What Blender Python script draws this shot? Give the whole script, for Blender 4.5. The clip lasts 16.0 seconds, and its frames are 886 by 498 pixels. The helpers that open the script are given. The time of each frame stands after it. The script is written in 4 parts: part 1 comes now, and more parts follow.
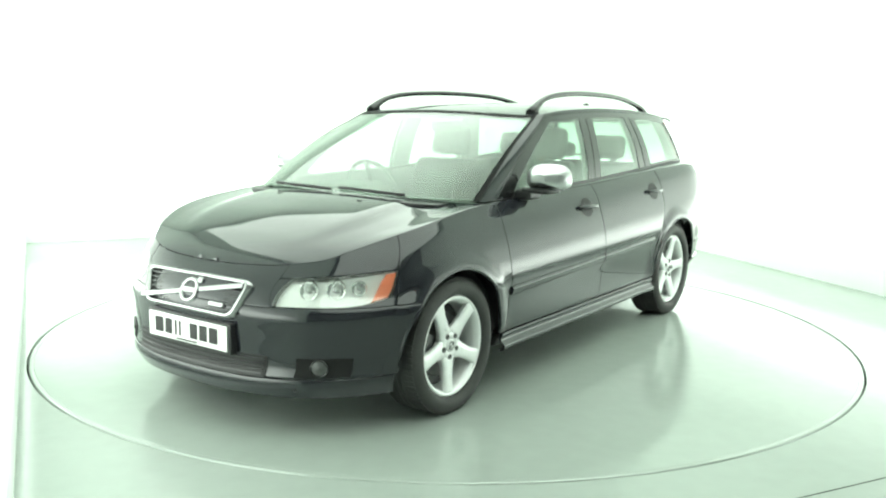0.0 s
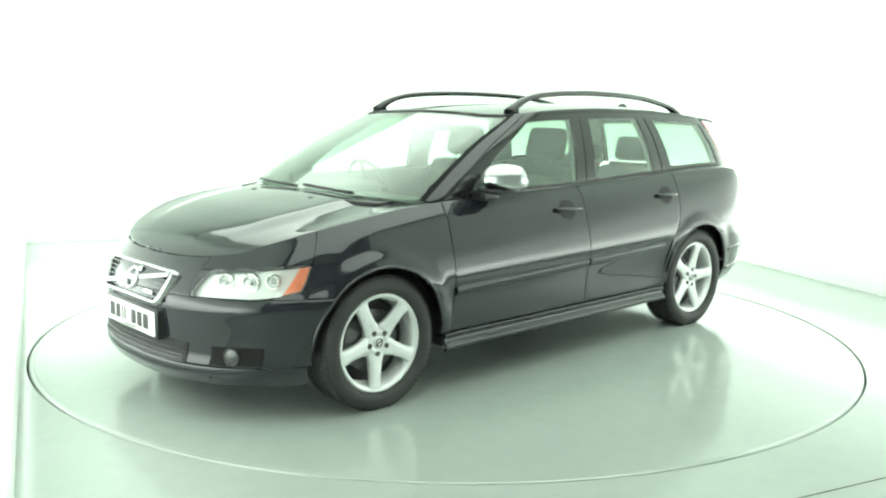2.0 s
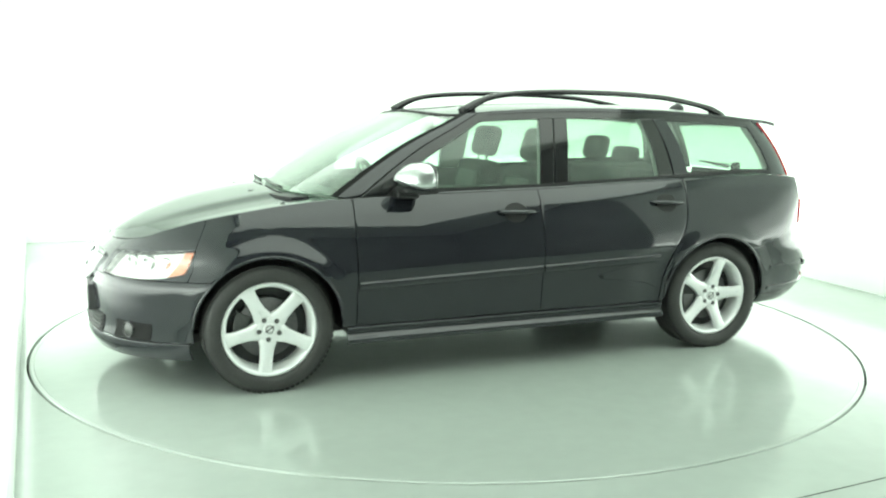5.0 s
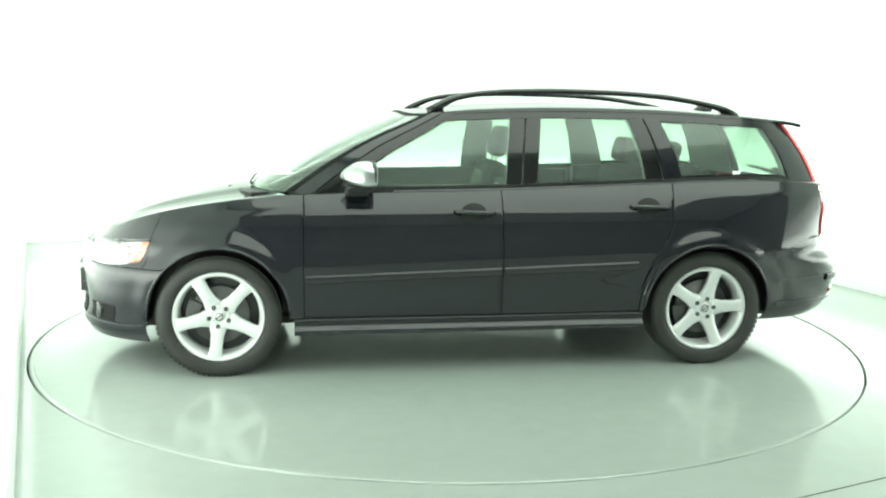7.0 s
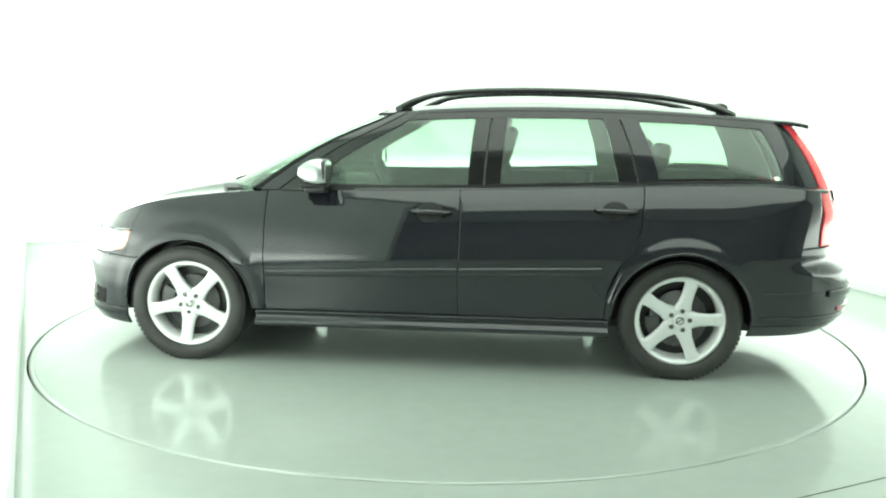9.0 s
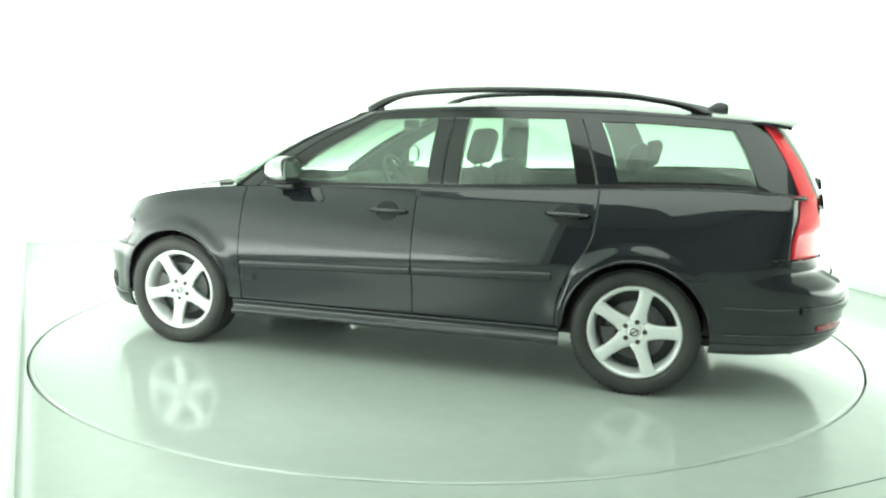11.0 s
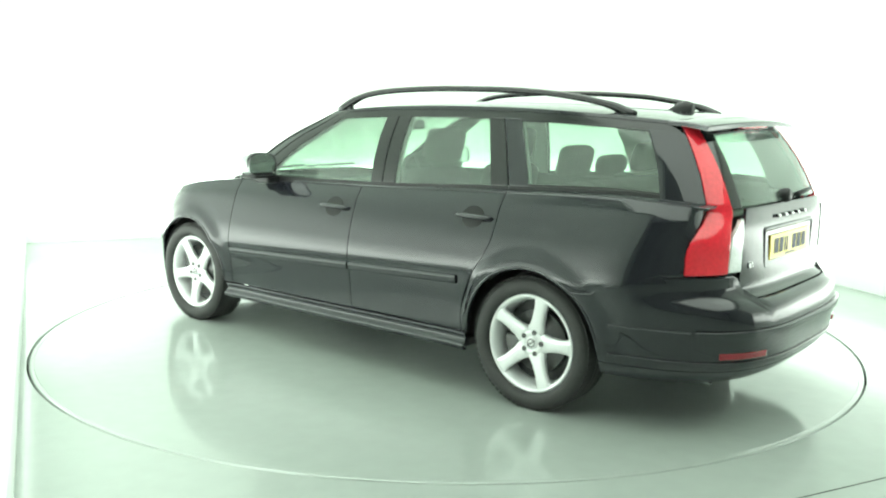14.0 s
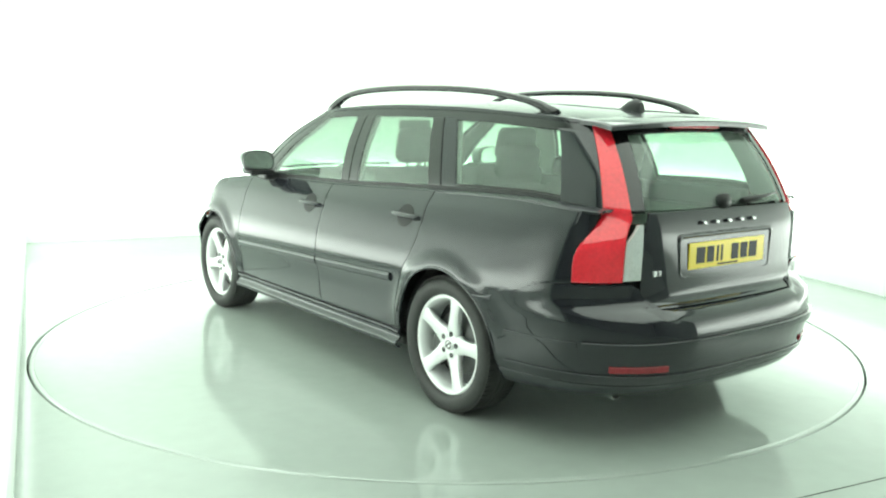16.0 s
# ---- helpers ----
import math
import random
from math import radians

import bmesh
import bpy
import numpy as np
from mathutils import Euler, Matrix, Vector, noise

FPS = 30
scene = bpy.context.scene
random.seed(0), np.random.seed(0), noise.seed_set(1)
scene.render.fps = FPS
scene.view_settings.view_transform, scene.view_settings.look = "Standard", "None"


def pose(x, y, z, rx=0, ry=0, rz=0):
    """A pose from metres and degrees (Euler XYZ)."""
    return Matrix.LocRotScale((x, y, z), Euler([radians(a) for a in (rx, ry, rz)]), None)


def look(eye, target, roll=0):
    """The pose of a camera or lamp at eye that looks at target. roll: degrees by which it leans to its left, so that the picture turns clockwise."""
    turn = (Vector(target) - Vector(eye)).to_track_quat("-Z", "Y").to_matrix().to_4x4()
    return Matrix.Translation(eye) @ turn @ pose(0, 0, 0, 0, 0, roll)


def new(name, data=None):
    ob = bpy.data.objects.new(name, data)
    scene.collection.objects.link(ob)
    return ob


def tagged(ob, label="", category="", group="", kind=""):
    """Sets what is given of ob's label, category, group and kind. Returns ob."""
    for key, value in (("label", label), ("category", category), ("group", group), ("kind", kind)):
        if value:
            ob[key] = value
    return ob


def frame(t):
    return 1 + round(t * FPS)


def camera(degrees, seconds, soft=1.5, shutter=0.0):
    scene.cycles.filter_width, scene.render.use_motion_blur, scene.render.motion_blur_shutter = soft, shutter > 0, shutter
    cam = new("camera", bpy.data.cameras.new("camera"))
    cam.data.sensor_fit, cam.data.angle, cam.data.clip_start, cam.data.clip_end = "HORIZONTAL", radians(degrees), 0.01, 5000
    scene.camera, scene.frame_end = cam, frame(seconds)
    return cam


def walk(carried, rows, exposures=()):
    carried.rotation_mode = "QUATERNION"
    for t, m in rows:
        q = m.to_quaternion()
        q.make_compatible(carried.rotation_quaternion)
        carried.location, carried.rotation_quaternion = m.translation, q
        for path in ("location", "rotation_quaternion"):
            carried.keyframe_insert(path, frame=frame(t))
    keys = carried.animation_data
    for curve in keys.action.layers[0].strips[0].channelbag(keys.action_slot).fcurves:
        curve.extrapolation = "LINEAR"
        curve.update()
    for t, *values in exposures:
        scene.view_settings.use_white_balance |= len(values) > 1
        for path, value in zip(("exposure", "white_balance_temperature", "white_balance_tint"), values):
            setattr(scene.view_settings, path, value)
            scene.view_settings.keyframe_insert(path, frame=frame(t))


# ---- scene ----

# ---------------------------------------------------------------- camera
cam = camera(52.86, 16.0, soft=2.2)
EYE = (0.0, -5.615, 1.388)
AIM = (EYE[0] - math.sin(radians(0.296)) * math.cos(radians(8.960)), EYE[1] + math.cos(radians(0.296)) * math.cos(radians(8.960)), EYE[2] - math.sin(radians(8.960)))
walk(cam, [(0.0, look(EYE, AIM, 0.926)), (16.0, look(EYE, AIM, 0.926))])

# ---------------------------------------------------------------- world and light
world = bpy.data.worlds.new("world")
scene.world = world
world.use_nodes = True
world.node_tree.nodes["Background"].inputs[0].default_value = (0.8, 0.9, 0.85, 1)
world.node_tree.nodes["Background"].inputs[1].default_value = 0.02
scene.view_settings.exposure = 0.0
CEIL_GLOW, WALL_GLOW = 1.95, 5.6


# ---------------------------------------------------------------- materials
def material(name, colour, rough=0.5, metal=0.0, coat=0.0, grain=0.0, scale=40.0, bump=0.0, emit=None, strength=0.0, rough_var=0.0, spec=0.5):
    """A principled material with a noise that varies colour, roughness and relief at two scales."""
    m = bpy.data.materials.new(name)
    m.use_nodes = True
    nt = m.node_tree
    b = nt.nodes["Principled BSDF"]
    b.inputs["Base Color"].default_value = (*colour, 1)
    b.inputs["Roughness"].default_value = rough
    b.inputs["Metallic"].default_value = metal
    b.inputs["Specular IOR Level"].default_value = spec
    b.inputs["Coat Weight"].default_value = coat
    b.inputs["Coat Roughness"].default_value = 0.03
    if emit:
        b.inputs["Emission Color"].default_value = (*emit, 1)
        b.inputs["Emission Strength"].default_value = strength
    if grain or bump or rough_var:
        tc = nt.nodes.new("ShaderNodeTexCoord")
        n1 = nt.nodes.new("ShaderNodeTexNoise")
        n1.inputs["Scale"].default_value = scale
        n1.inputs["Detail"].default_value = 5
        n2 = nt.nodes.new("ShaderNodeTexNoise")
        n2.inputs["Scale"].default_value = scale / 14
        n2.inputs["Detail"].default_value = 3
        mx = nt.nodes.new("ShaderNodeMath")
        mx.operation = "MULTIPLY_ADD"
        mx.inputs[1].default_value = 0.5
        ad = nt.nodes.new("ShaderNodeMath")
        ad.operation = "MULTIPLY"
        ad.inputs[1].default_value = 0.5
        for n in (n1, n2):
            nt.links.new(tc.outputs["Object"], n.inputs["Vector"])
        nt.links.new(n2.outputs["Fac"], ad.inputs[0])
        nt.links.new(n1.outputs["Fac"], mx.inputs[0])
        nt.links.new(ad.outputs[0], mx.inputs[2])
        if grain:
            r = nt.nodes.new("ShaderNodeValToRGB")
            r.color_ramp.elements[0].position, r.color_ramp.elements[1].position = 0.3, 0.7
            r.color_ramp.elements[0].color = (*[c * (1 - grain) for c in colour], 1)
            r.color_ramp.elements[1].color = (*[min(1, c * (1 + grain)) for c in colour], 1)
            nt.links.new(mx.outputs[0], r.inputs[0])
            nt.links.new(r.outputs[0], b.inputs["Base Color"])
        if rough_var:
            rr = nt.nodes.new("ShaderNodeMapRange")
            rr.inputs["From Min"].default_value, rr.inputs["From Max"].default_value = 0.3, 0.7
            rr.inputs["To Min"].default_value, rr.inputs["To Max"].default_value = max(0.0, rough - rough_var), rough + rough_var
            nt.links.new(mx.outputs[0], rr.inputs[0])
            nt.links.new(rr.outputs[0], b.inputs["Roughness"])
        if bump:
            bp = nt.nodes.new("ShaderNodeBump")
            bp.inputs["Strength"].default_value = bump
            bp.inputs["Distance"].default_value = 0.002
            nt.links.new(n1.outputs["Fac"], bp.inputs["Height"])
            nt.links.new(bp.outputs[0], b.inputs["Normal"])
    return m


def glass_material(name, tint, rough=0.0, boost=1.0, film=0.06):
    """Thin pane: tinted see-through with a Fresnel mirror and a thin pale haze painted over it."""
    m = bpy.data.materials.new(name)
    m.use_nodes = True
    nt = m.node_tree
    nt.nodes.remove(nt.nodes["Principled BSDF"])
    out = nt.nodes["Material Output"]
    tr = nt.nodes.new("ShaderNodeBsdfTransparent")
    tr.inputs[0].default_value = (*tint, 1)
    gl = nt.nodes.new("ShaderNodeBsdfGlossy")
    gl.inputs["Roughness"].default_value = rough
    gl.inputs["Color"].default_value = (boost, boost, boost, 1)
    lw = nt.nodes.new("ShaderNodeLayerWeight")
    lw.inputs["Blend"].default_value = 0.5
    pw = nt.nodes.new("ShaderNodeMath")
    pw.operation = "POWER"
    pw.inputs[1].default_value = 4.2
    nt.links.new(lw.outputs["Facing"], pw.inputs[0])
    fr = nt.nodes.new("ShaderNodeMath")
    fr.operation = "MULTIPLY_ADD"
    fr.inputs[1].default_value, fr.inputs[2].default_value = 0.94, 0.045
    nt.links.new(pw.outputs[0], fr.inputs[0])
    mx = nt.nodes.new("ShaderNodeMixShader")
    nt.links.new(fr.outputs[0], mx.inputs[0])
    nt.links.new(tr.outputs[0], mx.inputs[1])
    nt.links.new(gl.outputs[0], mx.inputs[2])
    # pale diffuse layer stands in for hazy reflections on the panes
    df = nt.nodes.new("ShaderNodeBsdfDiffuse")
    df.inputs[0].default_value = (0.75, 0.80, 0.77, 1)
    ns = nt.nodes.new("ShaderNodeTexNoise")
    ns.inputs["Scale"].default_value = 4.0
    mr = nt.nodes.new("ShaderNodeMapRange")
    mr.inputs["To Min"].default_value, mr.inputs["To Max"].default_value = film * 0.6, film * 1.4
    nt.links.new(ns.outputs["Fac"], mr.inputs[0])
    haze = nt.nodes.new("ShaderNodeMixShader")
    nt.links.new(mr.outputs[0], haze.inputs[0])
    nt.links.new(mx.outputs[0], haze.inputs[1])
    nt.links.new(df.outputs[0], haze.inputs[2])
    nt.links.new(haze.outputs[0], out.inputs[0])
    return m


def glowing_wall(name):
    """White wall with its light painted in as emission: bright from shin to chest height, fading upwards."""
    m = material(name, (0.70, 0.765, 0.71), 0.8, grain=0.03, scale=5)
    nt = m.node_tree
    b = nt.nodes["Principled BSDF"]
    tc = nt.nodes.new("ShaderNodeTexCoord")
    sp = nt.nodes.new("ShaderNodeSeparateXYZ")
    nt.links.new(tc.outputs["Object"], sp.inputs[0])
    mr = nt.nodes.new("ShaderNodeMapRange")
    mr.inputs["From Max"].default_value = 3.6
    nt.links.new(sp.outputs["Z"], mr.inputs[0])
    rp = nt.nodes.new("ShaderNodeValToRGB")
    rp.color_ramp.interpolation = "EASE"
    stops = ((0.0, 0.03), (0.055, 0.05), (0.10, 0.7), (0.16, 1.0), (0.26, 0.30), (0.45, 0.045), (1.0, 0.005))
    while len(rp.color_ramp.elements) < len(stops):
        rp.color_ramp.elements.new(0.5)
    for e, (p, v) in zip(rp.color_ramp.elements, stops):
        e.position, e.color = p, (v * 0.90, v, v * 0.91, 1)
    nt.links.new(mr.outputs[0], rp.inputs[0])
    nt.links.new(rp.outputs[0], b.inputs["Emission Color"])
    # the painted glow dies away towards the open end of the booth
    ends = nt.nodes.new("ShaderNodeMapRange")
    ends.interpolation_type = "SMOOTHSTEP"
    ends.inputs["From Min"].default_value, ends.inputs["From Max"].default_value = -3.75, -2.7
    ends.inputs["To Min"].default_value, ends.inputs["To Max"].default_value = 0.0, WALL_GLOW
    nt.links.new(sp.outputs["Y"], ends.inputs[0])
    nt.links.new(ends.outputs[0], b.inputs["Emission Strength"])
    return m


def floor_material(name, colour, gloss, rough):
    """Gloss paint worn even: matt colour with a weak, slightly blurred mirror over it."""
    m = material(name, colour, 0.7, grain=0.05, scale=10, spec=0.0)
    nt = m.node_tree
    b, out = nt.nodes["Principled BSDF"], nt.nodes["Material Output"]
    gl = nt.nodes.new("ShaderNodeBsdfGlossy")
    gl.inputs["Color"].default_value = (0.95, 1, 0.97, 1)
    tc = nt.nodes.new("ShaderNodeTexCoord")
    ns = nt.nodes.new("ShaderNodeTexNoise")
    ns.inputs["Scale"].default_value = 3.0
    ns.inputs["Detail"].default_value = 6
    nt.links.new(tc.outputs["Object"], ns.inputs["Vector"])
    mr = nt.nodes.new("ShaderNodeMapRange")
    mr.inputs["From Min"].default_value, mr.inputs["From Max"].default_value = 0.3, 0.7
    mr.inputs["To Min"].default_value, mr.inputs["To Max"].default_value = rough - 0.04, rough + 0.05
    nt.links.new(ns.outputs["Fac"], mr.inputs[0])
    nt.links.new(mr.outputs[0], gl.inputs["Roughness"])
    mx = nt.nodes.new("ShaderNodeMixShader")
    lw = nt.nodes.new("ShaderNodeFresnel")
    lw.inputs["IOR"].default_value = 1.33
    ma = nt.nodes.new("ShaderNodeMath")
    ma.operation = "MULTIPLY_ADD"
    ma.inputs[1].default_value, ma.inputs[2].default_value = 0.32, gloss
    nt.links.new(lw.outputs[0], ma.inputs[0])
    nt.links.new(ma.outputs[0], mx.inputs[0])
    nt.links.new(b.outputs[0], mx.inputs[1])
    nt.links.new(gl.outputs[0], mx.inputs[2])
    nt.links.new(mx.outputs[0], out.inputs[0])
    return m


PAINT = material("dark_blue_paint", (0.0115, 0.0125, 0.0175), 0.5, 0.0, 1.0, grain=0.08, scale=700, spec=0.06)
PAINT.node_tree.nodes["Principled BSDF"].inputs["Coat IOR"].default_value = 1.66
TRIM = material("black_trim", (0.018, 0.018, 0.019), 0.38, grain=0.3, scale=300, bump=0.15)
GLOSSTRIM = material("gloss_black_trim", (0.012, 0.012, 0.013), 0.12, coat=0.5)
RUBBER = material("tyre_rubber", (0.034, 0.034, 0.033), 0.62, grain=0.35, scale=120, bump=0.3)
ALLOY = material("silver_alloy", (0.82, 0.83, 0.83), 0.32, 0.25, grain=0.06, scale=200, rough_var=0.06)
DARKMETAL = material("brake_iron", (0.13, 0.13, 0.13), 0.42, 0.8, grain=0.3, scale=80, rough_var=0.1)
CHROME = material("satin_chrome", (0.46, 0.47, 0.47), 0.25, 1.0, grain=0.03, scale=100)
SILVER = material("matt_silver_cap", (0.62, 0.64, 0.64), 0.28, 0.85, grain=0.04, scale=150)
RED = material("red_lens", (0.88, 0.030, 0.050), 0.10, coat=0.8, grain=0.16, scale=70)
DARKRED = material("dark_red_reflector", (0.25, 0.012, 0.02), 0.2, coat=0.6, grain=0.3, scale=120)
WHITELENS = material("clear_ribbed_lens", (0.74, 0.77, 0.76), 0.15, 0.3, coat=1.0, grain=0.2, scale=160, bump=0.3)
AMBER = material("amber_lens", (0.85, 0.22, 0.10), 0.12, coat=1.0, grain=0.15, scale=100)
LAMPBOWL = material("lamp_reflector", (0.92, 0.93, 0.92), 0.30, 0.25, grain=0.12, scale=45, bump=0.3)
FABRIC = material("charcoal_seat_fabric", (0.06, 0.063, 0.063), 0.85, grain=0.35, scale=500, bump=0.4)
LEATHER = material("grey_leather", (0.20, 0.205, 0.20), 0.5, grain=0.2, scale=200, bump=0.3)
DASH = material("dashboard_plastic", (0.11, 0.115, 0.112), 0.6, grain=0.2, scale=300, bump=0.3)
LINING = material("headlining_cloth", (0.55, 0.56, 0.54), 0.9, grain=0.1, scale=300, bump=0.2)
YELLOW = material("yellow_plate", (0.90, 0.68, 0.05), 0.4, coat=0.4, grain=0.05, scale=90)
WHITEPLATE = material("white_plate", (0.80, 0.81, 0.79), 0.4, coat=0.4, grain=0.05, scale=90)
BOWL = material("lamp_bowl_silver", (0.86, 0.88, 0.87), 0.16, 0.95, grain=0.1, scale=60)
SEAL = material("rubber_seal", (0.016, 0.016, 0.016), 0.75, grain=0.2, scale=200, spec=0.15)
REARGLASS = glass_material("rear_tinted_glass", (0.76, 0.86, 0.80))
MIRROR = material("mirror_glass", (0.8, 0.82, 0.82), 0.02, 1.0)
BLACKINK = material("black_ink", (0.008, 0.008, 0.008), 0.5)
GLASS = glass_material("window_glass", (0.76, 0.86, 0.79), film=0.075)
CLEAR = glass_material("lens_glass", (0.985, 0.99, 0.985), film=0.02)
FLOOR = floor_material("pale_green_gloss_floor", (0.340, 0.378, 0.350), 0.085, 0.13)
DISC = floor_material("turntable_gloss_paint", (0.335, 0.372, 0.345), 0.125, 0.10)
GAP = material("dark_gap", (0.03, 0.035, 0.03), 0.9, grain=0.2)
WALL = glowing_wall("white_wall_painted_glow")
CEIL = material("white_ceiling", (0.82, 0.85, 0.82), 0.8, grain=0.03, scale=5)
BLACKWALL = material("grey_backdrop_cloth", (0.26, 0.275, 0.27), 0.9, grain=0.3, scale=20, bump=0.2)
# grey stands in for white cloth in shade, on walls added out of view
SHADEWALL = material("white_cloth_painted_shade", (0.36, 0.385, 0.365), 0.85, grain=0.06, scale=6)
SOFTBOX = material("softbox_diffuser", (0.9, 0.9, 0.9), 0.6, emit=(0.87, 1.0, 0.88), strength=CEIL_GLOW)


# ---------------------------------------------------------------- mesh helpers
def curve(xs, ys):
    """A smooth function through a few values, with no overshoot."""
    xs, ys = np.array(xs, float), np.array(ys, float)
    if xs[0] > xs[-1]:
        xs, ys = xs[::-1], ys[::-1]
    d = np.diff(ys) / np.diff(xs)
    m = np.concatenate([[d[0]], np.where(d[1:] * d[:-1] > 0, 2 * d[1:] * d[:-1] / np.where(d[1:] + d[:-1] == 0, 1, d[1:] + d[:-1]), 0), [d[-1]]])

    def f(x):
        x = min(max(x, xs[0]), xs[-1])
        i = min(max(int(np.searchsorted(xs, x)) - 1, 0), len(xs) - 2)
        h = xs[i + 1] - xs[i]
        t = (x - xs[i]) / h
        return float(ys[i] * (1 + 2 * t) * (1 - t) ** 2 + m[i] * h * t * (1 - t) ** 2 + ys[i + 1] * t * t * (3 - 2 * t) + m[i + 1] * h * t * t * (t - 1))
    return f


def part(name, bm, mat, parent=None, label=""):
    me = bpy.data.meshes.new(name)
    bm.to_mesh(me)
    bm.free()
    me.materials.append(mat)
    ob = new(name, me)
    if parent:
        ob.parent = parent
    return tagged(ob, label)


def box(bm, lo, hi, bevel=0.0, m=None, seg=2):
    """Adds a box, bevelled, to bm."""
    c = [(a + b) / 2 for a, b in zip(lo, hi)]
    s = [abs(b - a) for a, b in zip(lo, hi)]
    g = bmesh.ops.create_cube(bm, size=1, matrix=(m or Matrix()) @ Matrix.Translation(c) @ Matrix.Diagonal((*s, 1)))
    if bevel:
        vs = set(g["verts"])
        es = [e for e in bm.edges if e.verts[0] in vs and e.verts[1] in vs]
        r = bmesh.ops.bevel(bm, geom=es, offset=bevel, segments=seg, affect="EDGES", profile=0.5)
        for f in r["faces"]:
            f.smooth = True
    return bm


def spin_profile(bm, prof, n=48, m=None):
    """Turns a profile of (radius, height) round the z axis."""
    rows = []
    for r, z in prof:
        rows.append([bm.verts.new((m or Matrix()) @ Vector((r * math.cos(2 * math.pi * i / n), r * math.sin(2 * math.pi * i / n), z))) for i in range(n)])
    for a, b in zip(rows, rows[1:]):
        for i in range(n):
            f = bm.faces.new((a[i], a[(i + 1) % n], b[(i + 1) % n], b[i]))
            f.smooth = True
    return rows


def tube(bm, pts, r, n=8, flat=1.0):
    """A round bar along points, closed at its ends."""
    rows = []
    for i, p in enumerate(pts):
        d = (Vector(pts[min(i + 1, len(pts) - 1)]) - Vector(pts[max(i - 1, 0)])).normalized()
        side = d.cross(Vector((0, 0, 1)))
        side = side.normalized() if side.length > 1e-4 else Vector((0, 1, 0))
        up = side.cross(d).normalized()
        rr = r[i] if isinstance(r, (list, tuple)) else r
        rows.append([bm.verts.new(Vector(p) + side * math.cos(2 * math.pi * k / n) * rr + up * math.sin(2 * math.pi * k / n) * rr * flat) for k in range(n)])
    for a, b in zip(rows, rows[1:]):
        for k in range(n):
            f = bm.faces.new((a[k], b[k], b[(k + 1) % n], a[(k + 1) % n]))
            f.smooth = True
    bm.faces.new(rows[0])
    bm.faces.new(rows[-1][::-1])
    bmesh.ops.recalc_face_normals(bm, faces=bm.faces[:])
    return bm


def edged(a, b, n, eps):
    """n steps from a to b, with one more close to each end for a rounded edge."""
    e = eps if b > a else -eps
    g = e + min(abs(e), 0.4 * (abs(b - a) / n - abs(e))) * (1 if e > 0 else -1) if abs(b - a) / n > abs(e) else e
    lead = [a, a + e] + ([a + g] if g != e else [])
    tail = ([b - g] if g != e else []) + [b - e, b]
    return lead + [a + (b - a) * i / n for i in range(1, n)] + tail


def panel(fn, us, vs, thick=0.012, lift=0.0, crimp=0.0013, flip=False, side=1):
    """A sheet with thickness over the surface fn(u, v); its rim is turned in a little. side -1 mirrors it across the car."""
    P = np.array([[fn(u, v) for v in vs] for u in us], float)
    du, dv = np.gradient(P, axis=0), np.gradient(P, axis=1)
    N = np.cross(du, dv)
    L = np.linalg.norm(N, axis=2, keepdims=True)
    N = N / np.where(L < 1e-12, 1, L)
    if flip:
        N = -N
    off = np.full(P.shape[:2], lift)
    off[0, :] -= crimp
    off[-1, :] -= crimp
    off[:, 0] -= crimp
    off[:, -1] -= crimp
    A, B = P + N * off[..., None], P + N * (lift - thick)
    if side < 0:
        A[..., 1] *= -1
        B[..., 1] *= -1
    bm = bmesh.new()
    va = [[bm.verts.new(p) for p in row] for row in A]
    vb = [[bm.verts.new(p) for p in row] for row in B]
    nu, nv = len(us), len(vs)
    for i in range(nu - 1):
        for j in range(nv - 1):
            f = bm.faces.new((va[i][j], va[i + 1][j], va[i + 1][j + 1], va[i][j + 1]))
            f.smooth = True
            f = bm.faces.new((vb[i][j], vb[i][j + 1], vb[i + 1][j + 1], vb[i + 1][j]))
            f.smooth = True
    loop = [(i, 0) for i in range(nu)] + [(nu - 1, j) for j in range(1, nv)] + [(i, nv - 1) for i in range(nu - 2, -1, -1)] + [(0, j) for j in range(nv - 2, 0, -1)]
    ra = [bm.verts.new(va[i][j].co) for i, j in loop]
    rb = [bm.verts.new(vb[i][j].co) for i, j in loop]
    for k in range(len(loop)):
        q = (k + 1) % len(loop)
        bm.faces.new((ra[q], ra[k], rb[k], rb[q]))
    if flip != (side < 0):
        bmesh.ops.reverse_faces(bm, faces=bm.faces[:])
    bmesh.ops.dissolve_degenerate(bm, dist=1e-5, edges=bm.edges[:])
    return bm


# ---------------------------------------------------------------- the room
R_DISC = 2.457
CORNER_L, CORNER_B, CORNER_R = Vector((-4.18, 3.09, 0)), Vector((1.60, 5.90, 0)), Vector((5.00, -3.00, 0))
END_L = Vector((-1.01, -3.75, 0))
H = 3.9


def wall(name, a, b, mat, label, lo=0.0, hi=H, thick=0.12):
    """An upright wall from a to b; its inner face lies on that line, its thickness to the left of the way."""
    d = (b - a).normalized()
    n = Vector((-d.y, d.x, 0)) * thick
    bm = bmesh.new()
    base = [a, b, b + n, a + n]
    lo_v = [bm.verts.new((p.x, p.y, lo)) for p in base]
    hi_v = [bm.verts.new((p.x, p.y, hi)) for p in base]
    bm.faces.new(lo_v[::-1])
    bm.faces.new(hi_v)
    for i in range(4):
        j = (i + 1) % 4
        bm.faces.new((lo_v[i], lo_v[j], hi_v[j], hi_v[i]))
    bmesh.ops.recalc_face_normals(bm, faces=bm.faces[:])
    ob = part(name, bm, mat)
    return tagged(ob, label, "wall", kind="structure")


